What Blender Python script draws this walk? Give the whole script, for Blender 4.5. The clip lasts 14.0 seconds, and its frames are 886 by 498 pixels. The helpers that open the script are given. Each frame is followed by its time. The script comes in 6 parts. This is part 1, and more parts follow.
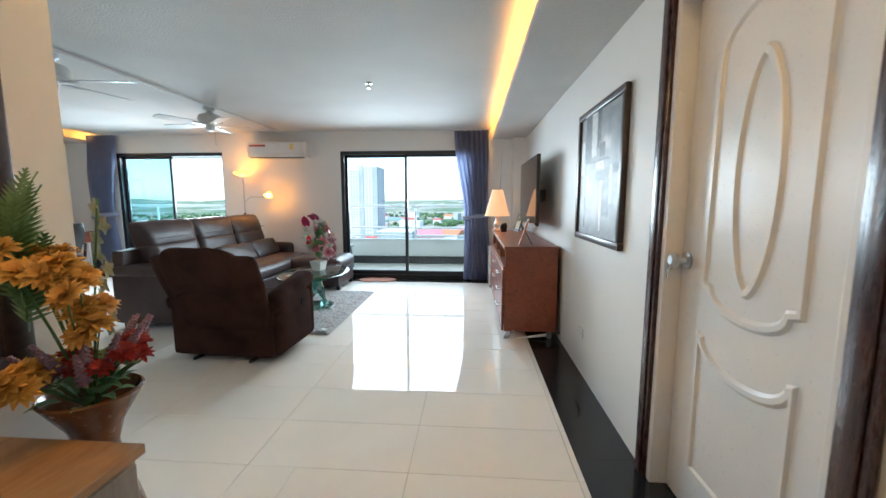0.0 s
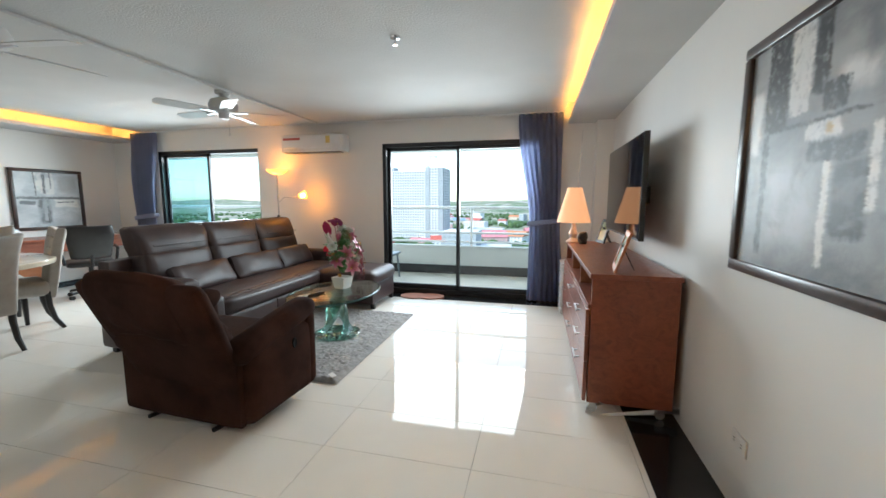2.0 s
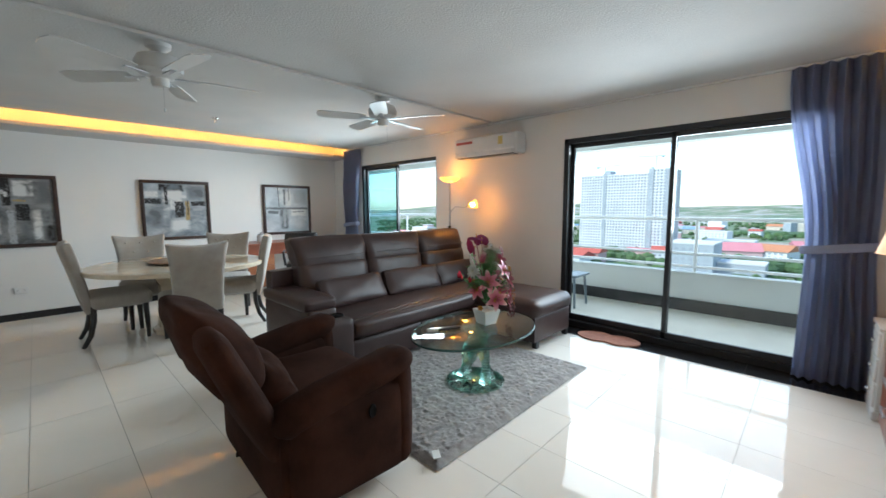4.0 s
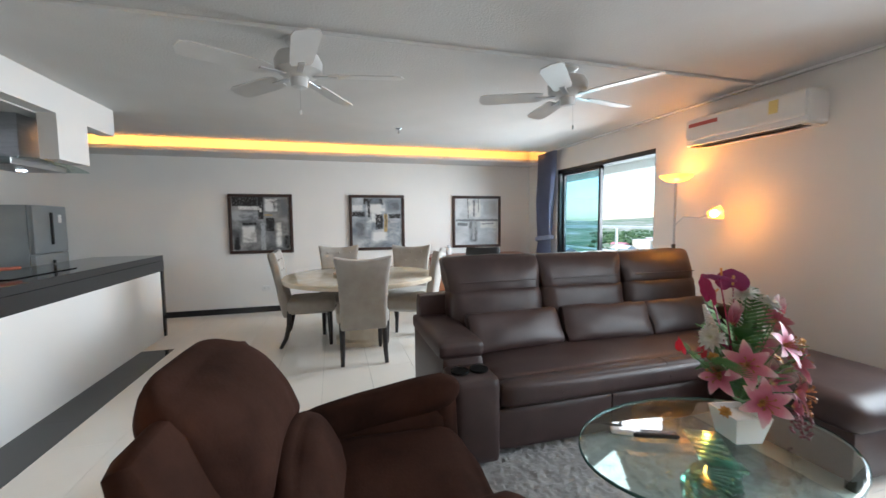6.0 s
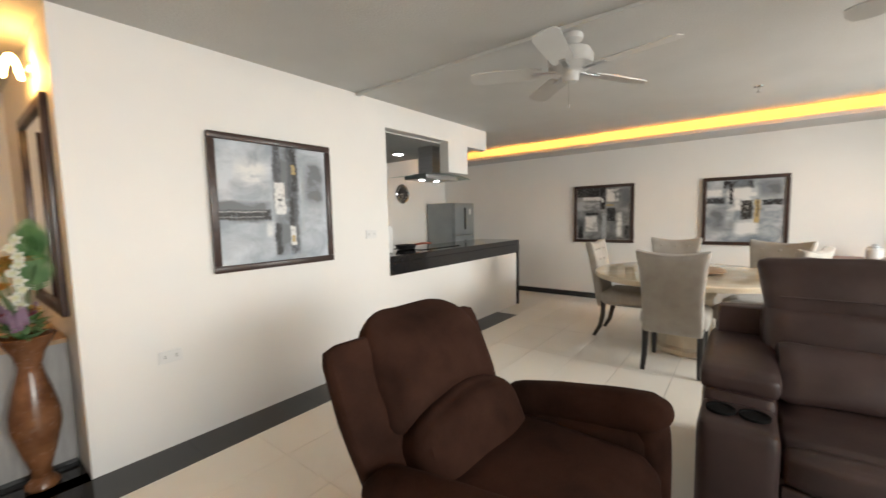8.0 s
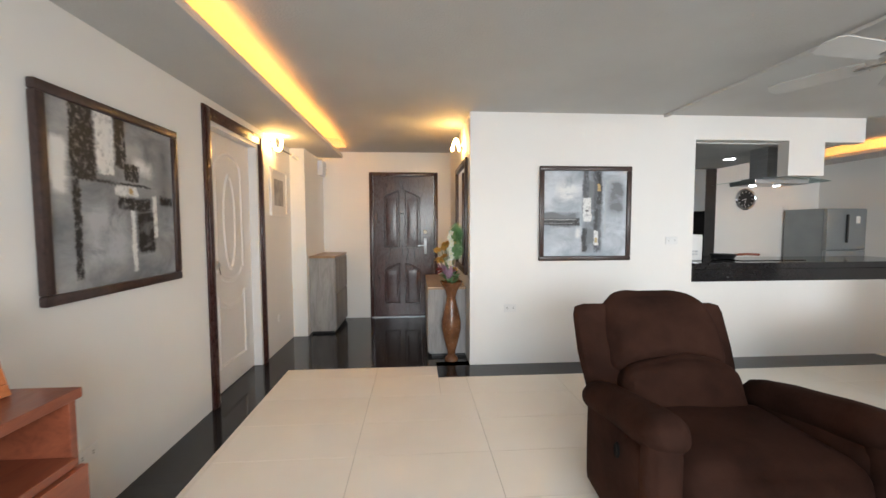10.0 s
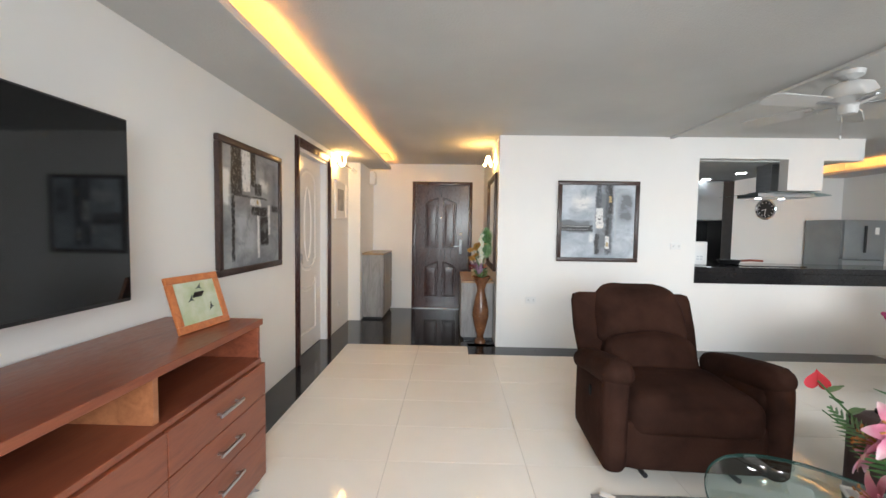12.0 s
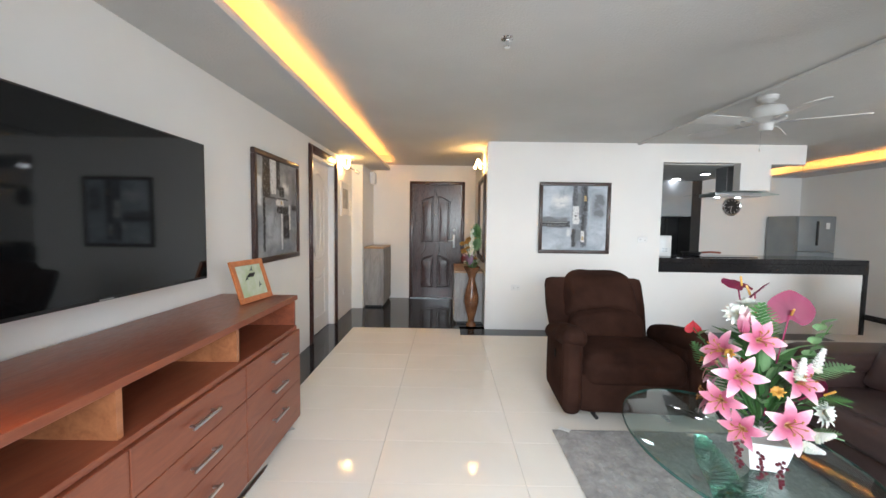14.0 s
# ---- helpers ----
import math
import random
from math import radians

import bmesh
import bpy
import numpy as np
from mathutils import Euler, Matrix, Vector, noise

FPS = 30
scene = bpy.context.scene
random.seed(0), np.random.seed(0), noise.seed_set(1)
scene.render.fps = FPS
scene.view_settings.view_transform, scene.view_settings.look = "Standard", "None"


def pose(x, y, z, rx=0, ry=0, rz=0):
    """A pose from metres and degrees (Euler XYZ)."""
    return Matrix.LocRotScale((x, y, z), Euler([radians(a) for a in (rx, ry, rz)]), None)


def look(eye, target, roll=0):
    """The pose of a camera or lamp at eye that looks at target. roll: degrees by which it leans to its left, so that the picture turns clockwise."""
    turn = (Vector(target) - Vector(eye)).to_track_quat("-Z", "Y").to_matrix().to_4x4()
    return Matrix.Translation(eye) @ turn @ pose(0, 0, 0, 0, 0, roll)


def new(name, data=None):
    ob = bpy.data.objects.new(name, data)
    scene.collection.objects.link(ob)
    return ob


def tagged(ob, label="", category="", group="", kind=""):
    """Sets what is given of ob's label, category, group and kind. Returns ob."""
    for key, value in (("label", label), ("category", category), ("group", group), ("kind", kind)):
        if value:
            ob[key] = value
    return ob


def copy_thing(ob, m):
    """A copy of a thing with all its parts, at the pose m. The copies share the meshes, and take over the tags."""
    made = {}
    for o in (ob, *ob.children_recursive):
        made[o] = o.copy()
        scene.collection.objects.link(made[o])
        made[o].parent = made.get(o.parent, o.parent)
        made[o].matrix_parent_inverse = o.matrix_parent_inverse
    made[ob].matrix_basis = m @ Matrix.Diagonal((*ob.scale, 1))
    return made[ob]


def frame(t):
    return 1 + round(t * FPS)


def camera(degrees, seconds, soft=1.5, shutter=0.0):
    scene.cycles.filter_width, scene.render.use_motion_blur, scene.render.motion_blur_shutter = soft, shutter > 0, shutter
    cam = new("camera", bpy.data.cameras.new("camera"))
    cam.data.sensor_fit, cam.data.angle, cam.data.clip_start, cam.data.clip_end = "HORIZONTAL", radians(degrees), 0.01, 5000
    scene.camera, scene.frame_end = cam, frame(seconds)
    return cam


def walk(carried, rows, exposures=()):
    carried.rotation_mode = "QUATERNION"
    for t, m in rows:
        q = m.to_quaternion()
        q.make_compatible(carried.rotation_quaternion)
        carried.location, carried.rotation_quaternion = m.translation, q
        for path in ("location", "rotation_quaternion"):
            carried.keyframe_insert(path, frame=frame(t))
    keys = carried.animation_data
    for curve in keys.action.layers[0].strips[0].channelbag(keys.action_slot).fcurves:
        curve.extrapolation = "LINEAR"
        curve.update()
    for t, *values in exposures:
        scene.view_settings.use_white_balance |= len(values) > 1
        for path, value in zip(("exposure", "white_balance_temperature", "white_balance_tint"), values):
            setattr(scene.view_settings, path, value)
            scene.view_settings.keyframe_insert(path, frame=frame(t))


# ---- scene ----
cam = camera(97.4, 14.0, shutter=0.25)
EXPOSURES = [(0.0, 3.27, 5500, 1), (2.0, 3.07, 5900, 3), (4.5, 2.92, 5700, 2), (5.5, 3.10, 5900, 6), (6.5, 3.20, 6050, 9), (8.0, 3.15, 7000, 10), (9.0, 3.1, 6650, 10), (11.5, 3.22, 6250, 9), (14.0, 3.13, 6100, 9)]
SKY, SUN, WINDOW, FRONT = 0.05, 0.6, 6.6, 22.0
COVE, SPOT, DOWN, BOWL, SHADE, LAMP = 12.0, 11.0, 4.0, 0.20, 0.10, 18.0
PATH = [
    (0, (0.017, 0.324, 1.293), (-0.128, 2.304, 1.048), -0.0),
    (0.5, (-0.034, 0.574, 1.308), (-0.211, 2.55, 1.055), -0.2),
    (1, (0.031, 0.9, 1.32), (-0.218, 2.869, 1.071), -0.3),
    (1.5, (0.023, 1.195, 1.306), (-0.299, 3.153, 1.058), -0.0),
    (2, (0.006, 1.486, 1.301), (-0.463, 3.415, 1.059), 0.1),
    (2.2, (0.031, 1.604, 1.297), (-0.521, 3.512, 1.058), 0.1),
    (4.3, (-0.09, 2.69, 1.352), (-1.593, 3.994, 1.154), -0.3),
    (4.5, (-0.173, 2.775, 1.353), (-1.754, 3.985, 1.165), -0.4),
    (5, (-0.353, 2.95, 1.339), (-2.088, 3.93, 1.161), -0.6),
    (5.5, (-0.506, 3.167, 1.34), (-2.348, 3.929, 1.175), -0.6),
    (6, (-0.699, 3.348, 1.349), (-2.619, 3.887, 1.201), -0.5),
    (6.5, (-0.876, 3.507, 1.356), (-2.851, 3.788, 1.214), -0.9),
    (7, (-0.945, 3.756, 1.346), (-2.931, 3.557, 1.223), -0.6),
    (7.5, (-0.882, 3.914, 1.332), (-2.732, 3.167, 1.184), -0.8),
    (8, (-0.767, 4.051, 1.337), (-2.339, 2.827, 1.169), -1.3),
    (8.5, (-0.725, 4.279, 1.348), (-1.846, 2.631, 1.174), -1.2),
    (9, (-0.658, 4.496, 1.322), (-1.348, 2.625, 1.176), -0.8),
    (9.2, (-0.631, 4.614, 1.335), (-1.168, 2.692, 1.192), -0.8),
    (11.5, (-0.669, 5.636, 1.338), (-0.627, 3.64, 1.23), 0.8),
    (12.5, (-0.587, 5.963, 1.359), (-0.546, 3.966, 1.255), 1.0),
    (14, (-0.641, 6.37, 1.349), (-0.624, 4.374, 1.223), 0.8),
]
walk(cam, [(t, look(eye, target, roll)) for t, eye, target, roll in PATH], EXPOSURES)

# ---- world, sun, large lights ----
world = bpy.data.worlds.new("sky")
scene.world = world
world.use_nodes = True
wn, wl = world.node_tree.nodes, world.node_tree.links
sky = wn.new("ShaderNodeTexSky")
sky.sky_type, sky.sun_disc = "NISHITA", False
sky.sun_elevation, sky.sun_rotation = radians(48), radians(211)
sky.air_density, sky.dust_density, sky.ozone_density = 1.0, 0.8, 1.0
wl.new(sky.outputs[0], wn["Background"].inputs[0])
wn["Background"].inputs[1].default_value = SKY


def lamp(name, kind, m, energy, colour, **more):
    data = bpy.data.lights.new(name, kind)
    data.energy, data.color = energy, colour
    for key, value in more.items():
        if key == "size":
            data.size = value
        elif key == "size_y":
            data.shape, data.size_y = "RECTANGLE", value
        elif key == "angle":
            data.angle = value
        elif key == "radius":
            data.shadow_soft_size = value
        elif key == "spread":
            data.spread = value
    ob = new(name, data)
    ob.matrix_world = m
    return ob


lamp("sun", "SUN", look((-6, -10, 13), (0, 0, 0)), SUN, (1.0, 0.95, 0.88), angle=radians(14))
# the sky's light in the balcony's open front and in the two glazed openings
lamp("balcony_light", "AREA", look((-3.1, 8.80, 1.62), (-3.1, 0.0, 1.0)), FRONT, (0.90, 0.95, 1.0), size=9.0, size_y=1.7, spread=radians(160))
for wx, wd, share in ((-1.06, 2.02, 1.0), (-5.11, 1.76, 1.25)):
    lamp("window_light", "AREA", look((wx, 6.86, 1.56), (wx, 0.0, -0.1)), WINDOW * share, (0.96, 0.98, 0.98), size=wd, size_y=0.95, spread=radians(130))

# ---- materials ----
def nodes_of(name):
    m = bpy.data.materials.new(name)
    m.use_nodes = True
    t = m.node_tree
    return m, t.nodes, t.links, t.nodes["Principled BSDF"]


def coords(n, l, scale=(1, 1, 1)):
    g, mp = n.new("ShaderNodeNewGeometry"), n.new("ShaderNodeMapping")
    mp.inputs["Scale"].default_value = scale
    l.new(g.outputs["Position"], mp.inputs["Vector"])
    return mp.outputs[0]


def own_coords(n, l, scale=(1, 1, 1)):
    g, mp = n.new("ShaderNodeTexCoord"), n.new("ShaderNodeMapping")
    mp.inputs["Scale"].default_value = scale
    l.new(g.outputs["Object"], mp.inputs["Vector"])
    return mp.outputs[0]


def noise_node(n, l, vec, scale, detail=4.0, rough=0.55, distort=0.0):
    t = n.new("ShaderNodeTexNoise")
    t.inputs["Scale"].default_value, t.inputs["Detail"].default_value = scale, detail
    t.inputs["Roughness"].default_value, t.inputs["Distortion"].default_value = rough, distort
    l.new(vec, t.inputs["Vector"])
    return t.outputs["Fac"]


def ramp(n, l, fac, stops):
    r = n.new("ShaderNodeValToRGB")
    e = r.color_ramp.elements
    while len(e) < len(stops):
        e.new(0.5)
    for k, (p, c) in zip(e, stops):
        k.position, k.color = p, (*c, 1)
    l.new(fac, r.inputs[0])
    return r.outputs[0]


def span(n, l, fac, lo, hi):
    r = n.new("ShaderNodeMapRange")
    r.inputs["To Min"].default_value, r.inputs["To Max"].default_value = lo, hi
    r.inputs["From Min"].default_value, r.inputs["From Max"].default_value = 0.25, 0.75
    l.new(fac, r.inputs[0])
    return r.outputs[0]


def bump(n, l, bsdf, height, strength, distance=0.01):
    b = n.new("ShaderNodeBump")
    b.inputs["Strength"].default_value, b.inputs["Distance"].default_value = strength, distance
    l.new(height, b.inputs["Height"])
    l.new(b.outputs[0], bsdf.inputs["Normal"])


def mottled(name, a, b, scale=3.0, rough=(0.5, 0.6), fine=60.0, relief=0.1, metal=0.0, sheen=0.0, own=False, stretch=(1, 1, 1), coat=0.0, distance=0.004, spec=0.5):
    """Two-scale variation: large mottling in the colour, fine grain in relief and gloss."""
    m, n, l, p = nodes_of(name)
    vec = (own_coords if own else coords)(n, l, stretch)
    big, small = noise_node(n, l, vec, scale), noise_node(n, l, vec, fine, 3.0)
    l.new(ramp(n, l, big, [(0.3, a), (0.72, b)]), p.inputs["Base Color"])
    l.new(span(n, l, small, *rough), p.inputs["Roughness"])
    p.inputs["Metallic"].default_value = metal
    p.inputs["Sheen Weight"].default_value = sheen
    p.inputs["Coat Weight"].default_value = coat
    p.inputs["Specular IOR Level"].default_value = spec
    if relief:
        bump(n, l, p, small, relief, distance)
    return m


def wood(name, dark, light, along=(1, 1, 1), scale=6.0, rough=(0.28, 0.42), coat=0.15, own=False):
    m, n, l, p = nodes_of(name)
    vec = (own_coords if own else coords)(n, l, along)
    f = noise_node(n, l, vec, scale, 6.0, 0.6, 1.2)
    g = noise_node(n, l, vec, scale * 7, 3.0)
    mix = n.new("ShaderNodeMath")
    mix.operation = "MULTIPLY_ADD"
    l.new(g, mix.inputs[0]); mix.inputs[1].default_value = 0.35; l.new(f, mix.inputs[2])
    l.new(ramp(n, l, mix.outputs[0], [(0.45, dark), (0.62, tuple((x + y) / 2 for x, y in zip(dark, light))), (0.85, light)]), p.inputs["Base Color"])
    l.new(span(n, l, g, *rough), p.inputs["Roughness"])
    p.inputs["Coat Weight"].default_value, p.inputs["Coat Roughness"].default_value = coat, 0.2
    bump(n, l, p, g, 0.06, 0.003)
    return m


def plain(name, c, rough=0.5, metal=0.0, emit=None, strength=0.0, trans=0.0, ior=1.45, alpha=1.0):
    m, n, l, p = nodes_of(name)
    p.inputs["Base Color"].default_value = (*c, 1)
    p.inputs["Roughness"].default_value, p.inputs["Metallic"].default_value = rough, metal
    p.inputs["Transmission Weight"].default_value, p.inputs["IOR"].default_value = trans, ior
    if emit:
        p.inputs["Emission Color"].default_value, p.inputs["Emission Strength"].default_value = (*emit, 1), strength
    return m


def pane_glass(name, tint, gloss=0.35, least=0.03):
    """Thin glazing: clear, with a faint mirror on top."""
    m, n, l, p = nodes_of(name)
    n.remove(p)
    tr, gl, mx, lw = (n.new("ShaderNodeBsdfTransparent"), n.new("ShaderNodeBsdfGlossy"), n.new("ShaderNodeMixShader"), n.new("ShaderNodeLayerWeight"))
    pw, ma = n.new("ShaderNodeMath"), n.new("ShaderNodeMath")
    pw.operation, ma.operation = "POWER", "MULTIPLY_ADD"
    tr.inputs[0].default_value, gl.inputs["Roughness"].default_value = (*tint, 1), 0.005
    lw.inputs["Blend"].default_value = 0.5
    l.new(lw.outputs["Facing"], pw.inputs[0]); pw.inputs[1].default_value = 4.0
    l.new(pw.outputs[0], ma.inputs[0]); ma.inputs[1].default_value, ma.inputs[2].default_value = gloss, least
    l.new(ma.outputs[0], mx.inputs[0]); l.new(tr.outputs[0], mx.inputs[1]); l.new(gl.outputs[0], mx.inputs[2])
    l.new(mx.outputs[0], n["Material Output"].inputs[0])
    return m


def tile_material():
    m, n, l, p = nodes_of("polished_tile")
    vec = coords(n, l)
    info = n.new("ShaderNodeObjectInfo")
    big = noise_node(n, l, vec, 1.7, 5.0, 0.6, 0.6)
    fine = noise_node(n, l, vec, 14.0, 6.0)
    tone = n.new("ShaderNodeMath"); tone.operation = "MULTIPLY_ADD"
    l.new(info.outputs["Random"], tone.inputs[0]); tone.inputs[1].default_value = 0.18; l.new(big, tone.inputs[2])
    l.new(ramp(n, l, tone.outputs[0], [(0.3, (0.79, 0.745, 0.67)), (0.85, (0.85, 0.81, 0.745))]), p.inputs["Base Color"])
    l.new(span(n, l, fine, 0.025, 0.045), p.inputs["Roughness"])
    p.inputs["IOR"].default_value = 1.27
    bump(n, l, p, noise_node(n, l, vec, 1.4, 1.0), 0.004, 0.01)
    return m


WALL = mottled("wall_paint", (0.79, 0.775, 0.75), (0.84, 0.825, 0.80), 0.9, (0.5, 0.62), 140, 0.08)
# off-white ceiling paint, greyed further: the ceiling's shade is put into its colour
CEIL = mottled("shaded_ceiling_paint", (0.54, 0.535, 0.52), (0.60, 0.595, 0.58), 1.4, (0.7, 0.85), 70, 0.5, distance=0.006)
TRIM_WHITE = mottled("white_gloss_paint", (0.76, 0.73, 0.70), (0.80, 0.77, 0.745), 2.0, (0.26, 0.34), 60, 0.0)
TILE = tile_material()
GROUT = mottled("grout", (0.44, 0.41, 0.37), (0.52, 0.49, 0.45), 8, (0.7, 0.9), 90, 0.2)
GRANITE = mottled("black_granite", (0.012, 0.012, 0.014), (0.022, 0.021, 0.022), 60, (0.06, 0.12), 220, 0.0, own=False)
MAHOGANY = wood("mahogany", (0.026, 0.008, 0.007), (0.060, 0.020, 0.016), (6, 6, 0.6), 5.0, (0.24, 0.32), 0.25)
DARKFRAME = wood("dark_frame_wood", (0.022, 0.012, 0.010), (0.06, 0.032, 0.026), (3, 3, 3), 6.0)
LEATHER = mottled("brown_leather", (0.036, 0.0205, 0.019), (0.060, 0.035, 0.032), 5, (0.38, 0.50), 160, 0.22, distance=0.002)
SUEDE = mottled("brown_velour", (0.022, 0.0100, 0.0070), (0.054, 0.0240, 0.0168), 4, (0.85, 0.97), 90, 0.25, spec=0.08)
CHERRY = wood("cherry_wood", (0.165, 0.043, 0.022), (0.265, 0.077, 0.037), (2.2, 0.5, 3), 6.0)
CHERRY_IN = wood("cherry_inside", (0.24, 0.085, 0.035), (0.40, 0.16, 0.07), (2.5, 0.6, 2.5), 6.0)
FABRIC = mottled("greige_fabric", (0.33, 0.30, 0.265), (0.40, 0.37, 0.33), 9, (0.75, 0.9), 220, 0.25, sheen=0.3, own=True)
BLACKWOOD = mottled("black_lacquered_wood", (0.010, 0.009, 0.009), (0.020, 0.017, 0.016), 8, (0.3, 0.45), 90, 0.05, own=True)
MARBLE = mottled("cream_marble", (0.60, 0.50, 0.36), (0.74, 0.66, 0.52), 4.5, (0.07, 0.13), 40, 0.0)
CURTAIN = mottled("slate_blue_curtain", (0.40, 0.44, 0.60), (0.48, 0.52, 0.68), 5, (0.8, 0.95), 260, 0.3, sheen=0.25)
ct = CURTAIN.node_tree
tl_, mix_ = ct.nodes.new("ShaderNodeBsdfTranslucent"), ct.nodes.new("ShaderNodeMixShader")
tl_.inputs[0].default_value, mix_.inputs[0].default_value = (0.34, 0.38, 0.54, 1), 0.45
ct.links.new(ct.nodes["Principled BSDF"].outputs[0], mix_.inputs[1]); ct.links.new(tl_.outputs[0], mix_.inputs[2])
ct.links.new(mix_.outputs[0], ct.nodes["Material Output"].inputs[0])
RUGM = mottled("grey_shag", (0.19, 0.18, 0.175), (0.35, 0.335, 0.325), 13, (0.9, 1.0), 120, 0.6, sheen=0.3)
STEEL = mottled("brushed_steel", (0.50, 0.51, 0.53), (0.60, 0.61, 0.63), 6, (0.25, 0.38), 120, 0.05, metal=1.0, stretch=(1, 1, 8))
CHROME = plain("chrome", (0.75, 0.75, 0.76), 0.12, 1.0)
ALU_BLACK = mottled("black_aluminium", (0.012, 0.013, 0.016), (0.02, 0.021, 0.024), 8, (0.3, 0.45), 80, 0.03)
CLEAR = pane_glass("clear_glass", (0.985, 0.995, 0.99))
TINTED = pane_glass("tinted_glass", (0.66, 0.85, 0.89))
GLASS = pane_glass("table_glass", (0.80, 0.90, 0.88), 0.8, 0.06)
GREENGLASS = plain("green_glass", (0.50, 0.90, 0.78), 0.03, trans=1.0, ior=1.5)
PLASTIC = mottled("white_plastic", (0.74, 0.74, 0.73), (0.79, 0.79, 0.78), 5, (0.3, 0.4), 80, 0.0)
SCREEN = plain("screen", (0.004, 0.0045, 0.005), 0.05)
MATTBLACK = mottled("matt_black_plastic", (0.004, 0.004, 0.004), (0.007, 0.007, 0.007), 8, (0.7, 0.85), 90, 0.05, spec=0.15)
BLACKPLASTIC = mottled("black_plastic", (0.010, 0.010, 0.011), (0.018, 0.018, 0.019), 8, (0.3, 0.5), 90, 0.05)
GREYWOOD = wood("grey_oak_laminate", (0.20, 0.19, 0.185), (0.36, 0.345, 0.335), (2.5, 2.5, 0.35), 5.0, (0.5, 0.65), 0.0)
OAK = wood("oak_top", (0.26, 0.145, 0.07), (0.42, 0.26, 0.14), (3, 0.5, 3), 6.0)
LED = plain("led_strip", (1, 0.6, 0.2), 0.5, emit=(1.0, 0.39, 0.07), strength=COVE)
CONCRETE = mottled("balcony_render", (0.60, 0.615, 0.59), (0.68, 0.69, 0.665), 1.1, (0.8, 0.9), 60, 0.15)

BALCONY_TILE = mottled("cream_balcony_tile", (0.46, 0.44, 0.38), (0.54, 0.52, 0.45), 2.0, (0.35, 0.5), 40, 0.05)

# ---- mesh helpers ----
def part(name, bm, material, parent=None, label="", smooth=False, m=None):
    me = bpy.data.meshes.new(name)
    bm.normal_update()
    bm.to_mesh(me)
    bm.free()
    me.materials.append(material)
    if smooth:
        me.polygons.foreach_set("use_smooth", [True] * len(me.polygons))
        try:
            me.set_sharp_from_angle(angle=radians(38))
        except AttributeError:
            pass
    ob = new(name, me)
    if m is not None:
        ob.matrix_basis = m
    if parent is not None:
        ob.parent = parent
    return tagged(ob, label)


def thing(name, m, label, category, group="", kind=""):
    ob = new(name)
    ob.matrix_basis = m
    ob.empty_display_size = 0.1
    return tagged(ob, label, category, group, kind)


def box(bm, lo, hi, bevel=0.0, seg=2):
    lo, hi = Vector(lo), Vector(hi)
    r = bmesh.ops.create_cube(bm, size=1, matrix=Matrix.LocRotScale((lo + hi) / 2, None, hi - lo))
    if bevel:
        es = list({e for v in r["verts"] for e in v.link_edges})
        bmesh.ops.bevel(bm, geom=es, offset=bevel, segments=seg, affect="EDGES", profile=0.5)
    return bm


def boxes(*spans, bevel=0.0):
    bm = bmesh.new()
    for lo, hi in spans:
        box(bm, lo, hi, bevel)
    return bm


def pillow(lo, hi, r=0.05, puff=(0, 0, 0), cut=9, m=None, wrinkle=0.0, seed=0.0):
    """A rounded, puffed upholstery block."""
    bm = bmesh.new()
    lo, hi = Vector(lo), Vector(hi)
    mid, half = (lo + hi) / 2, (hi - lo) / 2
    r = min(r, *half)
    bmesh.ops.create_cube(bm, size=2)
    bmesh.ops.subdivide_edges(bm, edges=bm.edges[:], cuts=cut, use_grid_fill=True)
    inner = half - Vector((r, r, r))
    for v in bm.verts:
        u = v.co.copy()
        q = Vector([(math.copysign(abs(u[i]) ** 0.8, u[i])) * half[i] for i in range(3)])
        core = Vector([max(-inner[i], min(inner[i], q[i])) for i in range(3)])
        d = q - core
        p = core + (d.normalized() * r if d.length > 1e-6 else d)
        for i in range(3):
            j, k = (i + 1) % 3, (i + 2) % 3
            f = (1 - u[j] ** 2) * (1 - u[k] ** 2)
            p[i] += puff[i] * f * u[i]
        if wrinkle:
            p += Vector((1, 1, 1)) * wrinkle * noise.noise((p + mid) * 9 + Vector((seed, 0, 0)))
        v.co = p + mid
    if m is not None:
        bm.transform(m)
    return bm


def tube(bm, pts, r, seg=8, radii=None, cap=True):
    pts = [Vector(p) for p in pts]
    rings = []
    for i, p in enumerate(pts):
        d = (pts[min(i + 1, len(pts) - 1)] - pts[max(i - 1, 0)]).normalized()
        a = d.orthogonal().normalized() if i == 0 else (rings_a - d * rings_a.dot(d)).normalized()
        rings_a = a
        b = d.cross(a)
        rr = radii[i] if radii else r
        rings.append([bm.verts.new(p + (a * math.cos(2 * math.pi * k / seg) + b * math.sin(2 * math.pi * k / seg)) * rr) for k in range(seg)])
    for u, v in zip(rings, rings[1:]):
        for k in range(seg):
            bm.faces.new((u[k], u[(k + 1) % seg], v[(k + 1) % seg], v[k]))
    if cap:
        bm.faces.new(rings[0][::-1]); bm.faces.new(rings[-1])
    return bm


def lathe(bm, profile, seg=24, centre=(0, 0, 0), cap=True):
    c = Vector(centre)
    rings = [[bm.verts.new(c + Vector((r * math.cos(2 * math.pi * k / seg), r * math.sin(2 * math.pi * k / seg), z))) for k in range(seg)] for r, z in profile]
    for u, v in zip(rings, rings[1:]):
        for k in range(seg):
            bm.faces.new((u[k], u[(k + 1) % seg], v[(k + 1) % seg], v[k]))
    if cap:
        bm.faces.new(rings[0][::-1]); bm.faces.new(rings[-1])
    return bm


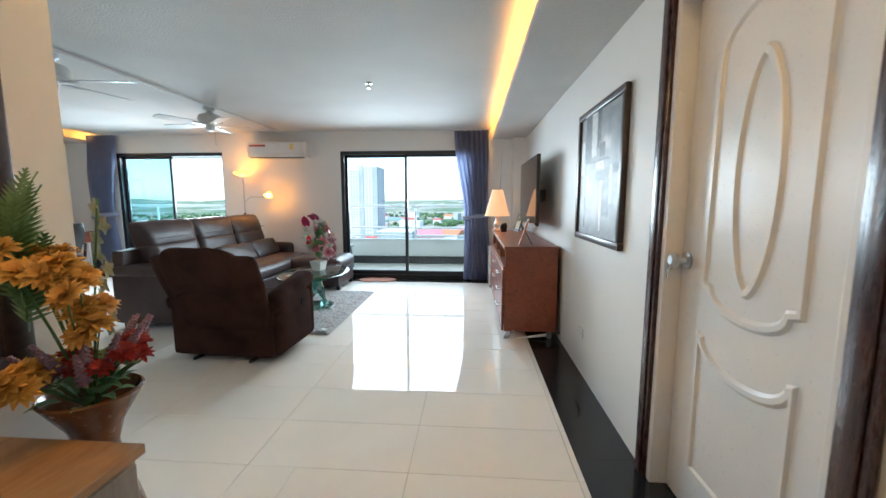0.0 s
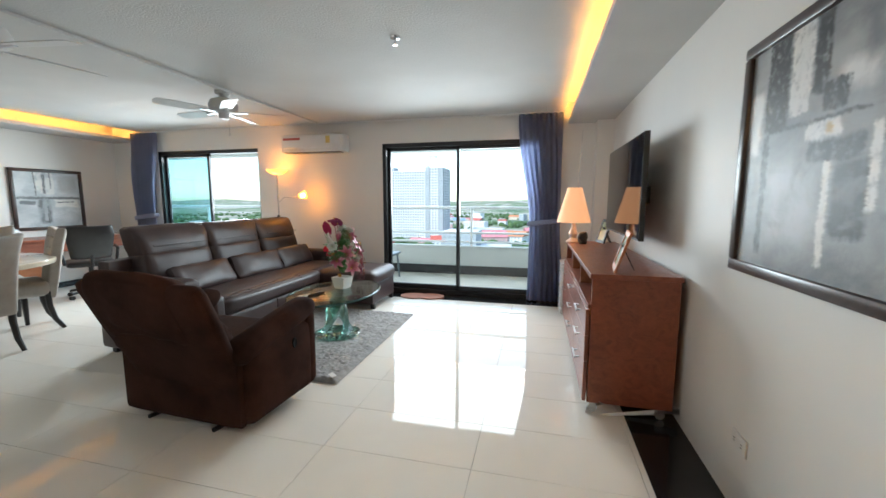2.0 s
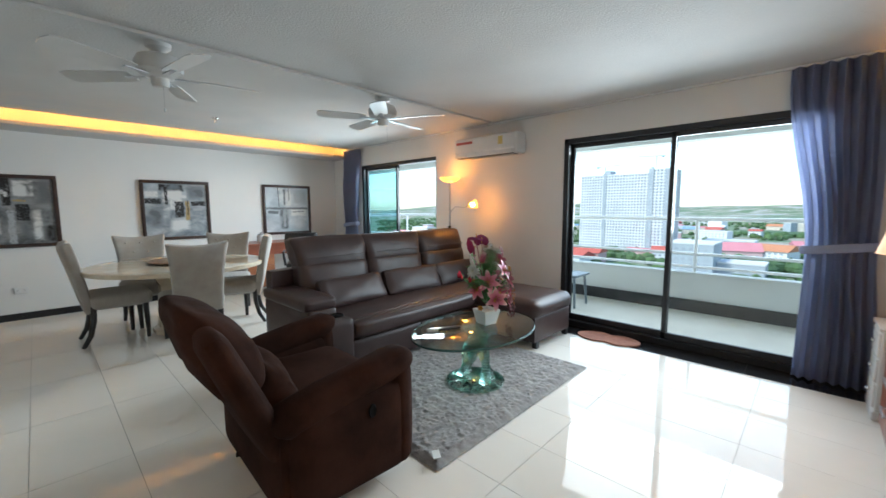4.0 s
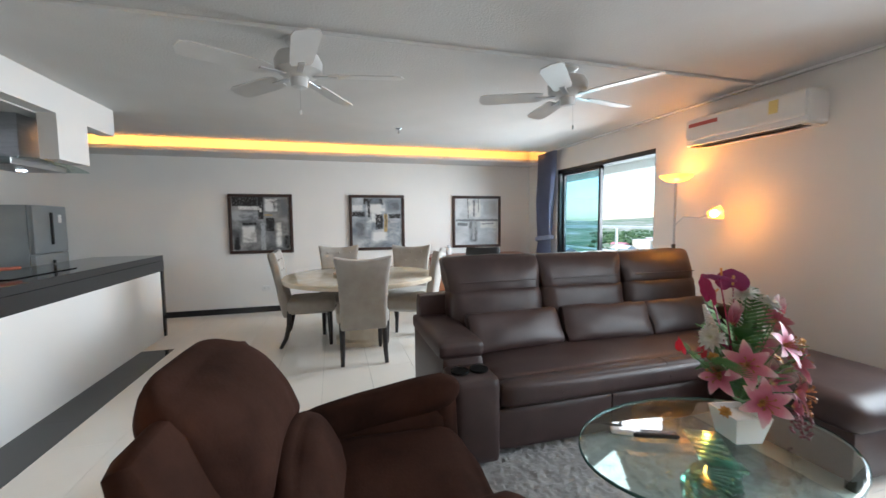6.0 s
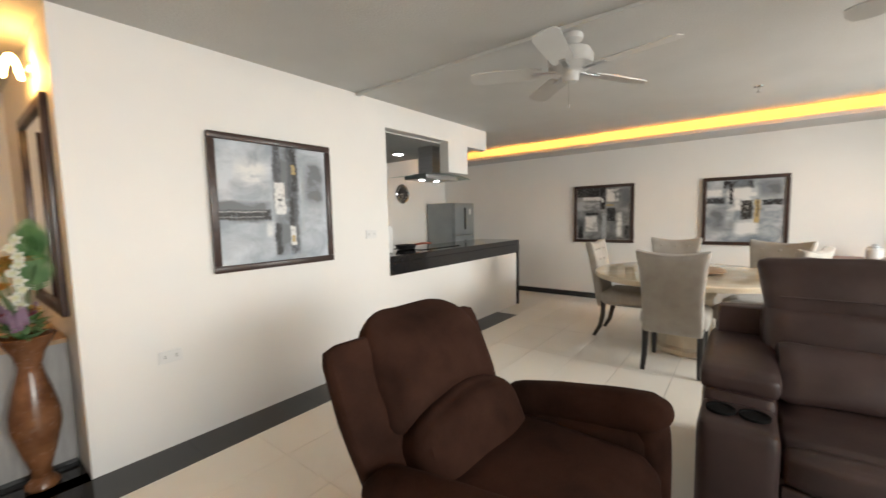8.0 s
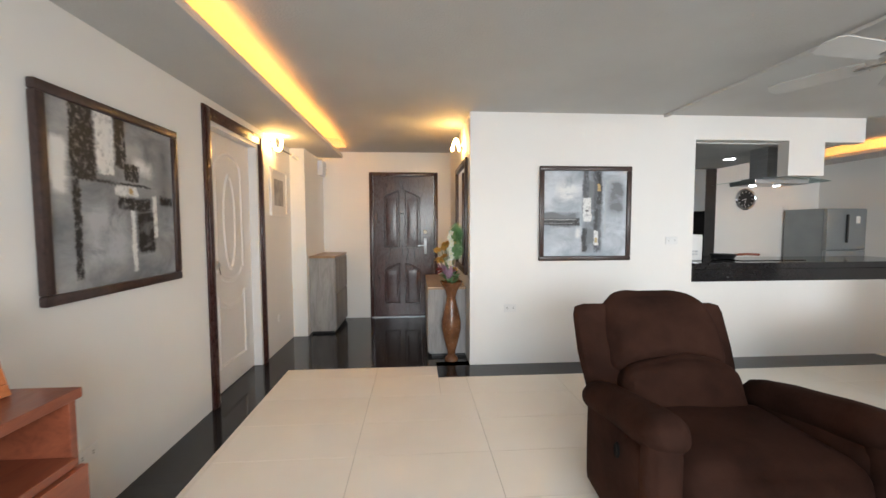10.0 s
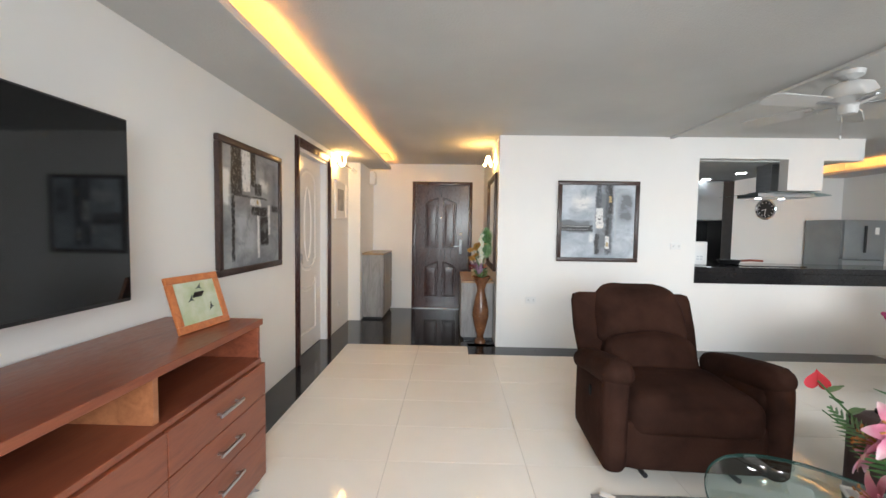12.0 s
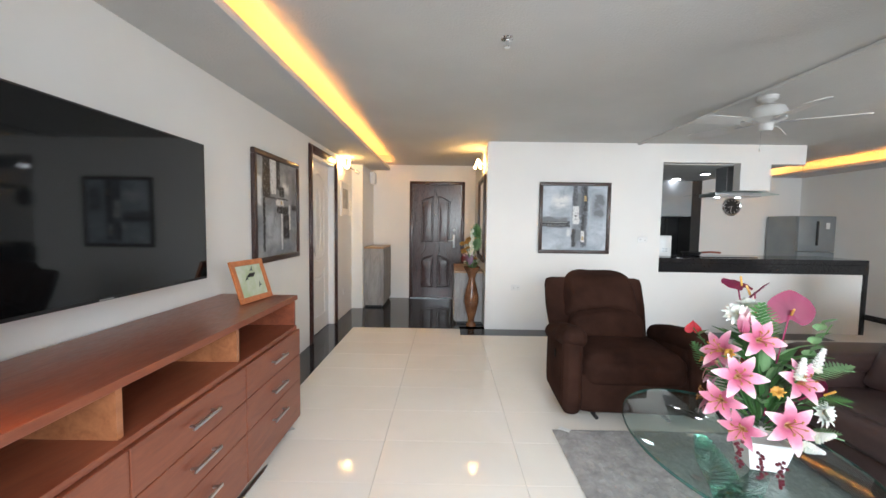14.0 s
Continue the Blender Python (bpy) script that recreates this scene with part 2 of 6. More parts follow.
def prism(bm, outline, depth, m=None):
    """A flat outline in the xy plane, extruded along z."""
    a = [bm.verts.new((x, y, 0)) for x, y in outline]
    b = [bm.verts.new((x, y, depth)) for x, y in outline]
    n = len(a)
    bm.faces.new(a[::-1]); bm.faces.new(b)
    for i in range(n):
        bm.faces.new((a[i], a[(i + 1) % n], b[(i + 1) % n], b[i]))
    if m is not None:
        bmesh.ops.transform(bm, matrix=m, verts=a + b)
    return bm


def setting(name, bm, material, label, category, smooth=False):
    return tagged(part(name, bm, material, None, label, smooth), label, category, "", "structure")


# ---- the large structure ----
CH = 2.40
E, W, N, K = 0.85, -6.97, 6.70, 1.385
setting("wall_east", boxes(((E, 0.26, 0), (1.0, 1.205, CH + .12)), ((E, 1.205, 2.11), (1.0, 2.08, CH + .12)), ((E, 2.08, 0), (1.0, 6.85, CH + .12)), ((0.68, -0.82, 0), (1.0, 0.26, CH + .12)), ((0.66, 6.52, 0), (E, N, CH + .12))), WALL, "warm white painted wall with a bedroom door", "wall")
setting("wall_hall_end", boxes(((-1.27, -0.82, 0), (-0.96, -0.67, CH)), ((0.03, -0.82, 0), (0.68, -0.67, CH)), ((-0.96, -0.82, 2.115), (0.03, -0.67, CH))), WALL, "white wall around the entrance door", "wall")
setting("wall_hall_west", boxes(((-1.27, -0.67, 0), (-1.15, 1.265, CH))), WALL, "white side wall of the entrance hall", "wall")
setting("wall_kitchen", boxes(((-3.36, 1.265, 0), (-1.15, K, CH))), WALL, "white wall hung with a framed abstract painting", "wall")
setting("wall_counter", boxes(((-5.97, 1.265, 0), (-3.36, K - 0.012, 0.78))), WALL, "low white wall below the kitchen hatch", "wall")
for nm, x0, x1, z0 in (("wall_header_1", -4.33, -3.36, 2.17), ("wall_header_2", -4.71, -4.33, 1.83), ("wall_header_3", -5.14, -4.71, 2.16)):
    setting(nm, boxes(((x0, 1.265, z0), (x1, K, CH))), WALL, "white stepped header above the kitchen hatch", "wall")
setting("wall_south", boxes(((W, -0.82, 0), (-1.27, -0.70, 2.52))), WALL, "white back wall of the kitchen", "wall")
setting("wall_west", boxes(((W - .15, -0.82, 0), (W, 6.85, CH + .12))), WALL, "long off-white wall hung with three paintings", "wall")
setting("wall_north", boxes(((W, N, 0), (-6.06, 6.85, 2.52)), ((-6.06, N, 2.10), (-4.16, 6.85, 2.52)), ((-4.16, N, 0), (-2.14, 6.85, 2.52)), ((-2.14, N, 2.10), (0.02, 6.85, 2.52)), ((0.02, N, 0), (E, 6.85, 2.52))), WALL, "pale wall with two glazed balcony openings", "wall")
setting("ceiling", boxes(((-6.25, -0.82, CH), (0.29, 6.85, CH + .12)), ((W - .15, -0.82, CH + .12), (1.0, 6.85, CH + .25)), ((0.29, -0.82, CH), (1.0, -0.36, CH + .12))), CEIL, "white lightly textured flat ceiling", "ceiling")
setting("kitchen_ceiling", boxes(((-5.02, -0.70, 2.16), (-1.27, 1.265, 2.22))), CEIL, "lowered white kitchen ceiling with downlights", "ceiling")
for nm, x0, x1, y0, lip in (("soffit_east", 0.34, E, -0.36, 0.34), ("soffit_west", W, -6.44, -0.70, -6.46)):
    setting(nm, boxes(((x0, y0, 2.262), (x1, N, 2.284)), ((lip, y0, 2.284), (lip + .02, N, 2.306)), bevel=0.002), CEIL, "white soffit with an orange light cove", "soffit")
for nm, x0 in (("cove_light_east", 0.375), ("cove_light_west", -6.50)):
    tagged(part(nm, boxes(((x0, -0.3 if x0 > 0 else -0.6, 2.287), (x0 + .012, 6.6, 2.296))), LED), "warm orange led strip in the ceiling cove", "light strip", "cove lights")

# floor: bed, tiles laid 0.8 by 0.4 m, black granite border
floor = setting("floor", boxes(((W - .1, -0.82, -0.15), (1.0, 6.85, -0.006))), GROUT, "polished cream porcelain tile floor with black granite border", "floor")


def slab(x0, y0, x1, y1, g=0.0012, h=0.0, d=0.012):
    bm = bmesh.new()
    return box(bm, (x0 + g, y0 + g, h - d), (x1 - g, y1 - g, h))


def lay_tiles():
    shared = None
    x0, x1, y0, y1 = W, 0.555, -0.70, 6.42
    gx = [-1.075 + 0.8 * k for k in range(-9, 5)]
    gy = [2.426 + 0.4 * k for k in range(-10, 13)]
    for a, b in zip(gx, gx[1:]):
        for c, d in zip(gy, gy[1:]):
            u0, u1, v0, v1 = max(a, x0), min(b, x1), max(c, y0), min(d, y1)
            if u1 - u0 < 0.02 or v1 - v0 < 0.02:
                continue
            cells = [(u0, v0, u1, v1)]
            if v0 < 1.675 and u1 > -5.40:
                cells = []
                if u1 > -0.83 and v1 > 1.393:
                    cells.append((max(u0, -0.83), max(v0, 1.393), u1, v1))
                if v1 > 1.675 and u0 < -0.83:
                    cells.append((u0, 1.675, min(u1, -0.83), v1))
                if u0 < -5.40:
                    cells.append((u0, v0, -5.40, min(v1, 1.675)))
            for e, f, g, h in cells:
                if g - e < 0.02 or h - f < 0.02:
                    continue
                full = abs(g - e - 0.8) < 1e-4 and abs(h - f - 0.4) < 1e-4
                if full and shared:
                    ob = new("tile", shared)
                    ob.location, ob.parent = ((e + g) / 2, (f + h) / 2, 0), floor
                else:
                    ob = part("tile", slab(-(g - e) / 2, -(h - f) / 2, (g - e) / 2, (h - f) / 2), TILE, floor, m=pose((e + g) / 2, (f + h) / 2, 0))
                    if full:
                        shared = ob.data


def lay_granite():
    cells = [(0.555, 1.393 + 0.8 * k, E + .14, min(2.193 + 0.8 * k, N)) for k in range(7)]
    cells += [(-5.40 + 0.762 * k, K - .1, -5.40 + 0.762 * (k + 1) - (0 if k < 5 else .0), 1.675) for k in range(6)]
    for i in range(4):
        for j in range(3):
            cells.append((-1.2 + 0.5 * i, -0.80 + 0.731 * j, -0.7 + 0.5 * i if i < 3 else 1.0, -0.069 + 0.731 * j))
    cells += [(-6.9 + 0.93 * k, 6.42, -5.97 + 0.93 * k, 6.84) for k in range(8)]
    for a, b, c, d in cells:
        part("granite_slab", slab((a - c) / 2, (b - d) / 2, (c - a) / 2, (d - b) / 2, 0.0006, 0.0, 0.012), GRANITE, floor, m=pose((a + c) / 2, (b + d) / 2, 0), label="polished black granite slab")


setting("baseboard_west", boxes(((W, -0.70, 0), (W + .014, N, 0.085)), bevel=0.002), GRANITE, "black granite skirting along the long wall", "baseboard")
setting("baseboard_north", boxes(((W + .02, N - .014, 0), (-6.08, N, 0.085)), ((-4.12, N - .014, 0), (-2.16, N, 0.085)), bevel=0.002), GRANITE, "black granite skirting below the glazed wall", "baseboard")

# glazed openings: frames, panes
def glazing(name, x0, x1, mid, left_tint):
    w = thing(name, pose(x0, N, 0), "black aluminium sliding balcony door with large panes", "sliding door", "", "structure")
    L, M = x1 - x0, mid - x0
    e = 0.012 if left_tint else 0.055
    part("window_frame", boxes(((0, 0.005, 0), (0.055, 0.12, 2.10)), ((L - e, 0.005, 0), (L, 0.12, 2.10)), ((0, 0.005, 2.045), (L, 0.12, 2.10)), ((0, 0.005, 0), (L, 0.12, 0.06)), bevel=0.003), ALU_BLACK, w)
    for a, b, y in ((0.055, M + .022, 0.07), (0.10 if left_tint else M - .022, M + .05 if left_tint else L - .055, 0.03)):
        s = part("sash", boxes(((a, y, 0.06), (a + .042, y + .03, 2.045)), ((b - .042, y, 0.06), (b, y + .03, 2.045)), ((a, y, 2.0), (b, y + .03, 2.045)), ((a, y, 0.06), (b, y + .03, 0.125)), bevel=0.002), ALU_BLACK, w)
        g = part("pane", boxes(((a + .03, y + .012, 0.11), (b - .03, y + .018, 2.02))), TINTED if (left_tint and y > 0.05) else CLEAR, w)
        g.visible_shadow = False
    return w


glazing("window_1", -2.14, 0.02, -1.06, False)
glazing("window_2", -6.06, -4.16, -5.14, True)

# balcony
setting("balcony_floor", boxes(((-9.0, 6.85, -0.30), (1.3, 8.62, -0.03))), BALCONY_TILE, "pale balcony floor slab", "balcony")
setting("balcony_ceiling", boxes(((-9.0, 6.85, 2.34), (1.3, 8.62, 2.5)), ((-9.0, 8.44, 2.20), (1.3, 8.62, 2.34))), CONCRETE, "white balcony ceiling with a downstand edge", "balcony")
setting("balcony_parapet", boxes(((-9.0, 8.47, -0.03), (1.3, 8.60, 0.47)), ((-9.0, 8.45, 0.47), (1.3, 8.62, 0.49))), CONCRETE, "low white balcony parapet", "parapet")
setting("balcony_skirting", boxes(((-9.0, 8.445, -0.03), (1.3, 8.47, 0.13))), GRANITE, "dark tiled skirting of the balcony parapet", "baseboard")
setting("balcony_end", boxes(((1.0, 6.85, -0.03), (1.3, 8.62, 2.34)), ((-9.1, 6.85, -0.03), (-9.0, 8.62, 2.34))), CONCRETE, "white end wall of the balcony", "wall")
rail = thing("balcony_railing", pose(0, 8.54, 0.49), "white tubular metal balcony railing", "railing")
for z in (0.70, 0.24, 0.07):
    bm = bmesh.new()
    part("rail", tube(bm, [(-8.9, 0, z), (1.0, 0, z)], 0.026 if z > .5 else 0.02, 10), PLASTIC, rail, smooth=True)
for k in range(6):
    bm = bmesh.new()
    part("post", tube(bm, [(-8.87 + 1.925 * k, 0, 0), (-8.87 + 1.925 * k, 0, 0.70)], 0.022, 10), PLASTIC, rail, smooth=True)

# ---- living room ----
def build_sofa():
    s = thing("sofa", pose(-3.6, 3.92, 0), "dark brown leather corner sofa with chaise and cup holders", "sofa")
    part("base", boxes(((0.06, 0.20, 0.06), (0.97, 2.46, 0.33)), bevel=0.02), LEATHER, s, smooth=True)
    part("rear_panel", pillow((0.0, 0.02, 0.05), (0.14, 2.52, 0.80), 0.03), LEATHER, s, smooth=True)
    part("armrest", pillow((0.0, 0.0, 0.05), (0.82, 0.26, 0.56), 0.03, (0.01, 0.01, 0)), LEATHER, s, smooth=True)
    part("arm_pad", pillow((0.0, -0.015, 0.54), (0.80, 0.275, 0.64), 0.035, (0, 0.0, 0.012)), LEATHER, s, smooth=True)
    c = part("console", pillow((0.80, 0.0, 0.05), (1.06, 0.26, 0.515), 0.03, (0.012, 0, 0)), LEATHER, s, smooth=True)
    for y in (0.075, 0.185):
        bm = bmesh.new()
        lathe(bm, [(0.042, 0.508), (0.052, 0.516), (0.052, 0.526), (0.044, 0.526), (0.042, 0.512)], 20, (0.92, y, 0), cap=False)
        # flat matt black disc stands for the shade inside the cup's well
        bmesh.ops.create_circle(bm, cap_ends=True, segments=20, radius=0.0435, matrix=Matrix.Translation((0.92, y, 0.5205)))
        part("cup_holder", bm, MATTBLACK, c, "black cup holder", True)
    part("seat", pillow((0.26, 0.265, 0.29), (0.98, 2.50, 0.475), 0.05, (0.01, 0, 0.012), 17, None, 0.006, 3.1), LEATHER, s, smooth=True)
    part("seat_bolster", pillow((0.93, 0.265, 0.315), (1.045, 1.80, 0.47), 0.05, (0.012, 0, 0.004), 13, None, 0.004, 1.1), LEATHER, s, smooth=True)
    for k in range(3):
        y0, y1 = 0.265 + 0.745 * k, 0.265 + 0.745 * (k + 1)
        part("valance", pillow((0.95, y0, 0.07), (1.0, y1, 0.31), 0.02, (0.008, 0, 0)), LEATHER, s, smooth=True)
        tilt = Matrix.Translation((0.16, 0, 0.45)) @ pose(0, 0, 0, 0, -10, 0) @ Matrix.Translation((-0.16, 0, -0.45))
        part("backrest", pillow((0.10, y0 - .05, 0.40), (0.34, y1 - .05, 0.84), 0.06, (0.022, 0, 0), 11, tilt, 0.009, k), LEATHER, s, smooth=True)
        t2 = Matrix.Translation((0.12, 0, 0.80)) @ pose(0, 0, 0, 0, (-6, -4, -11)[k], 0) @ Matrix.Translation((-0.12, 0, -0.80))
        bm = pillow((0.05, y0 - .055, 0.78), (0.27, y1 - .055, 1.075), 0.04, (0.02, 0, 0.006), 13, None, 0.008, k + 7)
        for v in bm.verts:
            f = min(1, max(0, (v.co.z - 0.80) / 0.27))
            v.co.y += (v.co.y - (y0 + y1) / 2 + .055) * (0.07 * f - 0.05 * (1 - f))
            v.co.x = 0.08 + (v.co.x - 0.08) * (1 - 0.35 * f * f)
        bm.transform(t2)
        part("headrest", bm, LEATHER, s, smooth=True)
    for k in range(3):
        y0 = 0.265 + 0.745 * k
        for y in ((y0 + 0.37, y0 + 0.745) if k < 2 else ()):
            part("seam", tube(bmesh.new(), [(0.955, y, 0.474), (1.01, y, 0.472), (1.045, y, 0.44), (1.056, y, 0.39), (1.046, y, 0.34)], 0.003, 5), LEATHER, s, smooth=True)
        part("piping", tube(bmesh.new(), [(0.325, y0 + .01, 0.905), (0.325, y0 + .60, 0.905)], 0.004, 6), LEATHER, s, smooth=True)
    part("far_armrest", pillow((0.12, 2.46, 0.05), (0.70, 2.60, 0.62), 0.04, (0.01, 0.01, 0.01)), LEATHER, s, smooth=True)
    ch = part("chaise", pillow((0.98, 1.79, 0.06), (1.72, 2.50, 0.32), 0.025), LEATHER, s, smooth=True)
    part("chaise_cushion", pillow((0.96, 1.77, 0.29), (1.74, 2.52, 0.465), 0.07, (0.012, 0.01, 0.018), 11, None, 0.003), LEATHER, ch, smooth=True)
    for x, y in ((0.06, 0.04), (0.98, 0.04), (1.66, 1.84), (1.66, 2.44), (0.06, 2.46)):
        part("foot", boxes(((x, y, 0), (x + .05, y + .05, 0.065)), bevel=0.004), BLACKPLASTIC, s)
    for k, (y, a) in enumerate(((0.62, 4), (1.36, -3), (2.06, 3))):
        m = pose(-3.6 + 0.49, 3.92 + y, 0.59, 0, -27, a)
        tagged(part("lumbar_pillow", pillow((-0.04, -0.36, -0.14), (0.04, 0.36, 0.14), 0.038, (0.028, -0.012, -0.012), 12, None, 0.010, k * 2.3), LEATHER, None, smooth=True, m=m), "dark brown leather lumbar pillow on the sofa", "pillow", "sofa pillows")


build_sofa()


def build_recliner():
    r = thing("recliner", pose(-1.97, 3.46, 0, 0, 0, -3), "dark brown velour recliner armchair with padded arms", "armchair")
    part("base", boxes(((-0.44, -0.245, 0.06), (0.42, 0.29, 0.34)), bevel=0.03), SUEDE, r, smooth=True)
    part("rear_panel", pillow((-0.46, -0.285, 0.055), (0.46, -0.225, 0.46), 0.025, (0, 0.008, 0), 8), SUEDE, r, smooth=True)
    part("seat", pillow((-0.37, -0.22, 0.26), (0.37, 0.37, 0.475), 0.08, (0, 0.03, 0.03), 11, None, 0.008), SUEDE, r, smooth=True)
    part("footrest", pillow((-0.385, 0.26, 0.08), (0.385, 0.345, 0.35), 0.03, (0, 0.02, 0)), SUEDE, r, smooth=True)
    for sgn in (-1, 1):
        x0, x1 = sorted((sgn * 0.36, sgn * 0.50))
        a = part("armrest", pillow((x0, -0.25, 0.055), (x1, 0.33, 0.53), 0.05, (0.012, 0, 0), 10), SUEDE, r, smooth=True)
        tilt = Matrix.Translation((0, -.3, 0.56 if sgn > 0 else 0.56)) @ pose(0, 0, 0, 11, 0, 0) @ Matrix.Translation((0, .3, -0.62))
        x0, x1 = sorted((sgn * 0.345, sgn * 0.515))
        part("arm_pad", pillow((x0, -0.32, 0.465), (x1, 0.375, 0.605), 0.07, (0.0, 0.01, 0.012), 11, tilt, 0.008, sgn), SUEDE, a, smooth=True)
        x0, x1 = sorted((sgn * 0.372, sgn * 0.508))
        part("arm_front", pillow((x0, 0.25, 0.06), (x1, 0.375, 0.60), 0.06, (0, 0.012, 0), 10), SUEDE, a, smooth=True)
    back = Matrix.Translation((0, -0.21, 0.29)) @ pose(0, 0, 0, 24, 0, 0) @ Matrix.Translation((0, 0.27, -0.29))
    bm = pillow((-0.385, -0.335, 0.10), (0.485, -0.24, 0.965), 0.06, (0, 0.02, 0), 11)
    for v in bm.verts:
        v.co.x *= 0.84 + 0.16 * min(1, max(0, (v.co.z - 0.1) / 0.6))
    bm.transform(back)
    part("back_shell", bm, SUEDE, r, smooth=True)
    bm = pillow((-0.30, -0.29, 0.36), (0.33, -0.12, 0.595), 0.06, (0, 0.045, 0.01), 14, None, 0.010)
    for v in bm.verts:
        k = min(1, max(0, (v.co.z - 0.40) / 0.18))
        v.co.z += 0.075 * k * (1 - ((v.co.x - 0.015) / 0.31) ** 2)
    bm.transform(back)
    part("lumbar_cushion", bm, SUEDE, r, smooth=True)
    # the head cushion's lower edge arches over the lumbar cushion
    bm = pillow((-0.295, -0.36, 0.57), (0.345, -0.165, 1.028), 0.085, (0.0, 0.025, 0.015), 16, None, 0.012, 5)
    for v in bm.verts:
        k = max(0.0, (v.co.z - 0.76) / 0.25)
        v.co.y = -0.35 + (v.co.y + 0.35) * (1 - 0.45 * k * k)
        v.co.x = 0.025 + (v.co.x - 0.025) * (1 - 0.14 * k * k)
        k = min(1, max(0, (0.80 - v.co.z) / 0.22))
        v.co.z += 0.075 * k * (1 - ((v.co.x - 0.025) / 0.32) ** 2)
    bm.transform(back)
    part("head_cushion", bm, SUEDE, r, smooth=True)
    bm = bmesh.new()
    lathe(bm, [(0.016, 0), (0.034, 0), (0.036, 0.006), (0.03, 0.012), (0.016, 0.01)], 20)
    part("lever_plate", bm, MATTBLACK, r, "dark oval recline lever", True, pose(0.503, 0.12, 0.42, 0, 90, 0) @ Matrix.Diagonal((0.95, 0.6, 1, 1)))
    for x in (-0.27, 0.25):
        bm = bmesh.new()
        tube(bm, [(x, -0.27, 0.02), (x, -0.20, 0.014), (x, 0.24, 0.014), (x, 0.28, 0.02)], 0.014, 8)
        part("runner", bm, BLACKPLASTIC, r, "black metal runner", True)
        part("runner_post", boxes(((x - .012, -0.2, 0.02), (x + .012, 0.22, 0.10))), BLACKPLASTIC, r)
    # the side away from the lever is a little narrower
    for ob in r.children_recursive:
        if ob.type == "MESH":
            for v in ob.data.vertices:
                if v.co.x < 0 and ob.name.split(".")[0] != "lever_plate":
                    v.co.x *= 0.88


build_recliner()

rug_bm = bmesh.new()
bmesh.ops.create_grid(rug_bm, x_segments=150, y_segments=190, size=0.5, matrix=Matrix.Diagonal((1.42, 1.80, 1, 1)))
for v in rug_bm.verts:
    edge = min(1, (0.71 - abs(v.co.x)) * 18, (0.90 - abs(v.co.y)) * 18)
    q = Vector((v.co.x * 34 + v.co.y * 9, v.co.y * 22 - v.co.x * 6, 0))
    v.co.z = 0.006 + max(0, edge) * (0.022 + 0.0085 * noise.noise(q) + 0.008 * noise.noise(q * 2.3))
    v.co.x += 0.006 * noise.noise(q * 1.9)
    v.co.y += 0.006 * noise.noise(q * 1.9 + Vector((9, 0, 0)))
tagged(part("rug", rug_bm, RUGM, None, smooth=True, m=pose(-2.065, 4.77, 0)), "grey shaggy rug under the coffee table", "rug")


def build_coffee_table():
    t = thing("coffee_table", pose(-1.85, 4.79, 0.025), "oval glass coffee table on a twisted green glass pedestal", "coffee table")
    bm = bmesh.new()
    lathe(bm, [(0.97, 0.408), (0.992, 0.411), (1.0, 0.416), (1.0, 0.420), (0.992, 0.4245), (0.97, 0.427)], 72)
    bm.transform(Matrix.Diagonal((0.388, 0.56, 1, 1)))
    part("tabletop", bm, GLASS, t, "clear glass oval top", True).visible_shadow = False
    bm = bmesh.new()
    lathe(bm, [(0.996, 0.410), (1.002, 0.413), (1.002, 0.422), (0.996, 0.425)], 72, cap=False)
    bm.transform(Matrix.Diagonal((0.388, 0.56, 1, 1)))
    part("polished_rim", bm, plain("rim_glass", (0.03, 0.085, 0.075), 0.08), t, "dark green polished glass rim", True)
    bm = bmesh.new()
    lathe(bm, [(0.21, 0.004), (0.218, 0.007), (0.218, 0.02), (0.21, 0.024)], 48)
    part("foot_plate", bm, GREENGLASS, t, "round green glass foot", True)
    for k in range(22):
        z = 0.026 + 0.0172 * k
        u = k / 21
        for side in (0, 180):
            a = side + 150 * u
            rad = 0.11 - 0.05 * math.sin(math.pi * u)
            bm = bmesh.new()
            box(bm, (-0.065, -0.028, 0), (0.065, 0.028, 0.0160), 0.002, 1)
            part("glass_layer", bm, GREENGLASS, t, m=pose(rad * math.cos(radians(a)), rad * math.sin(radians(a)), z, 0, 0, a + 90)).visible_shadow = False


build_coffee_table()

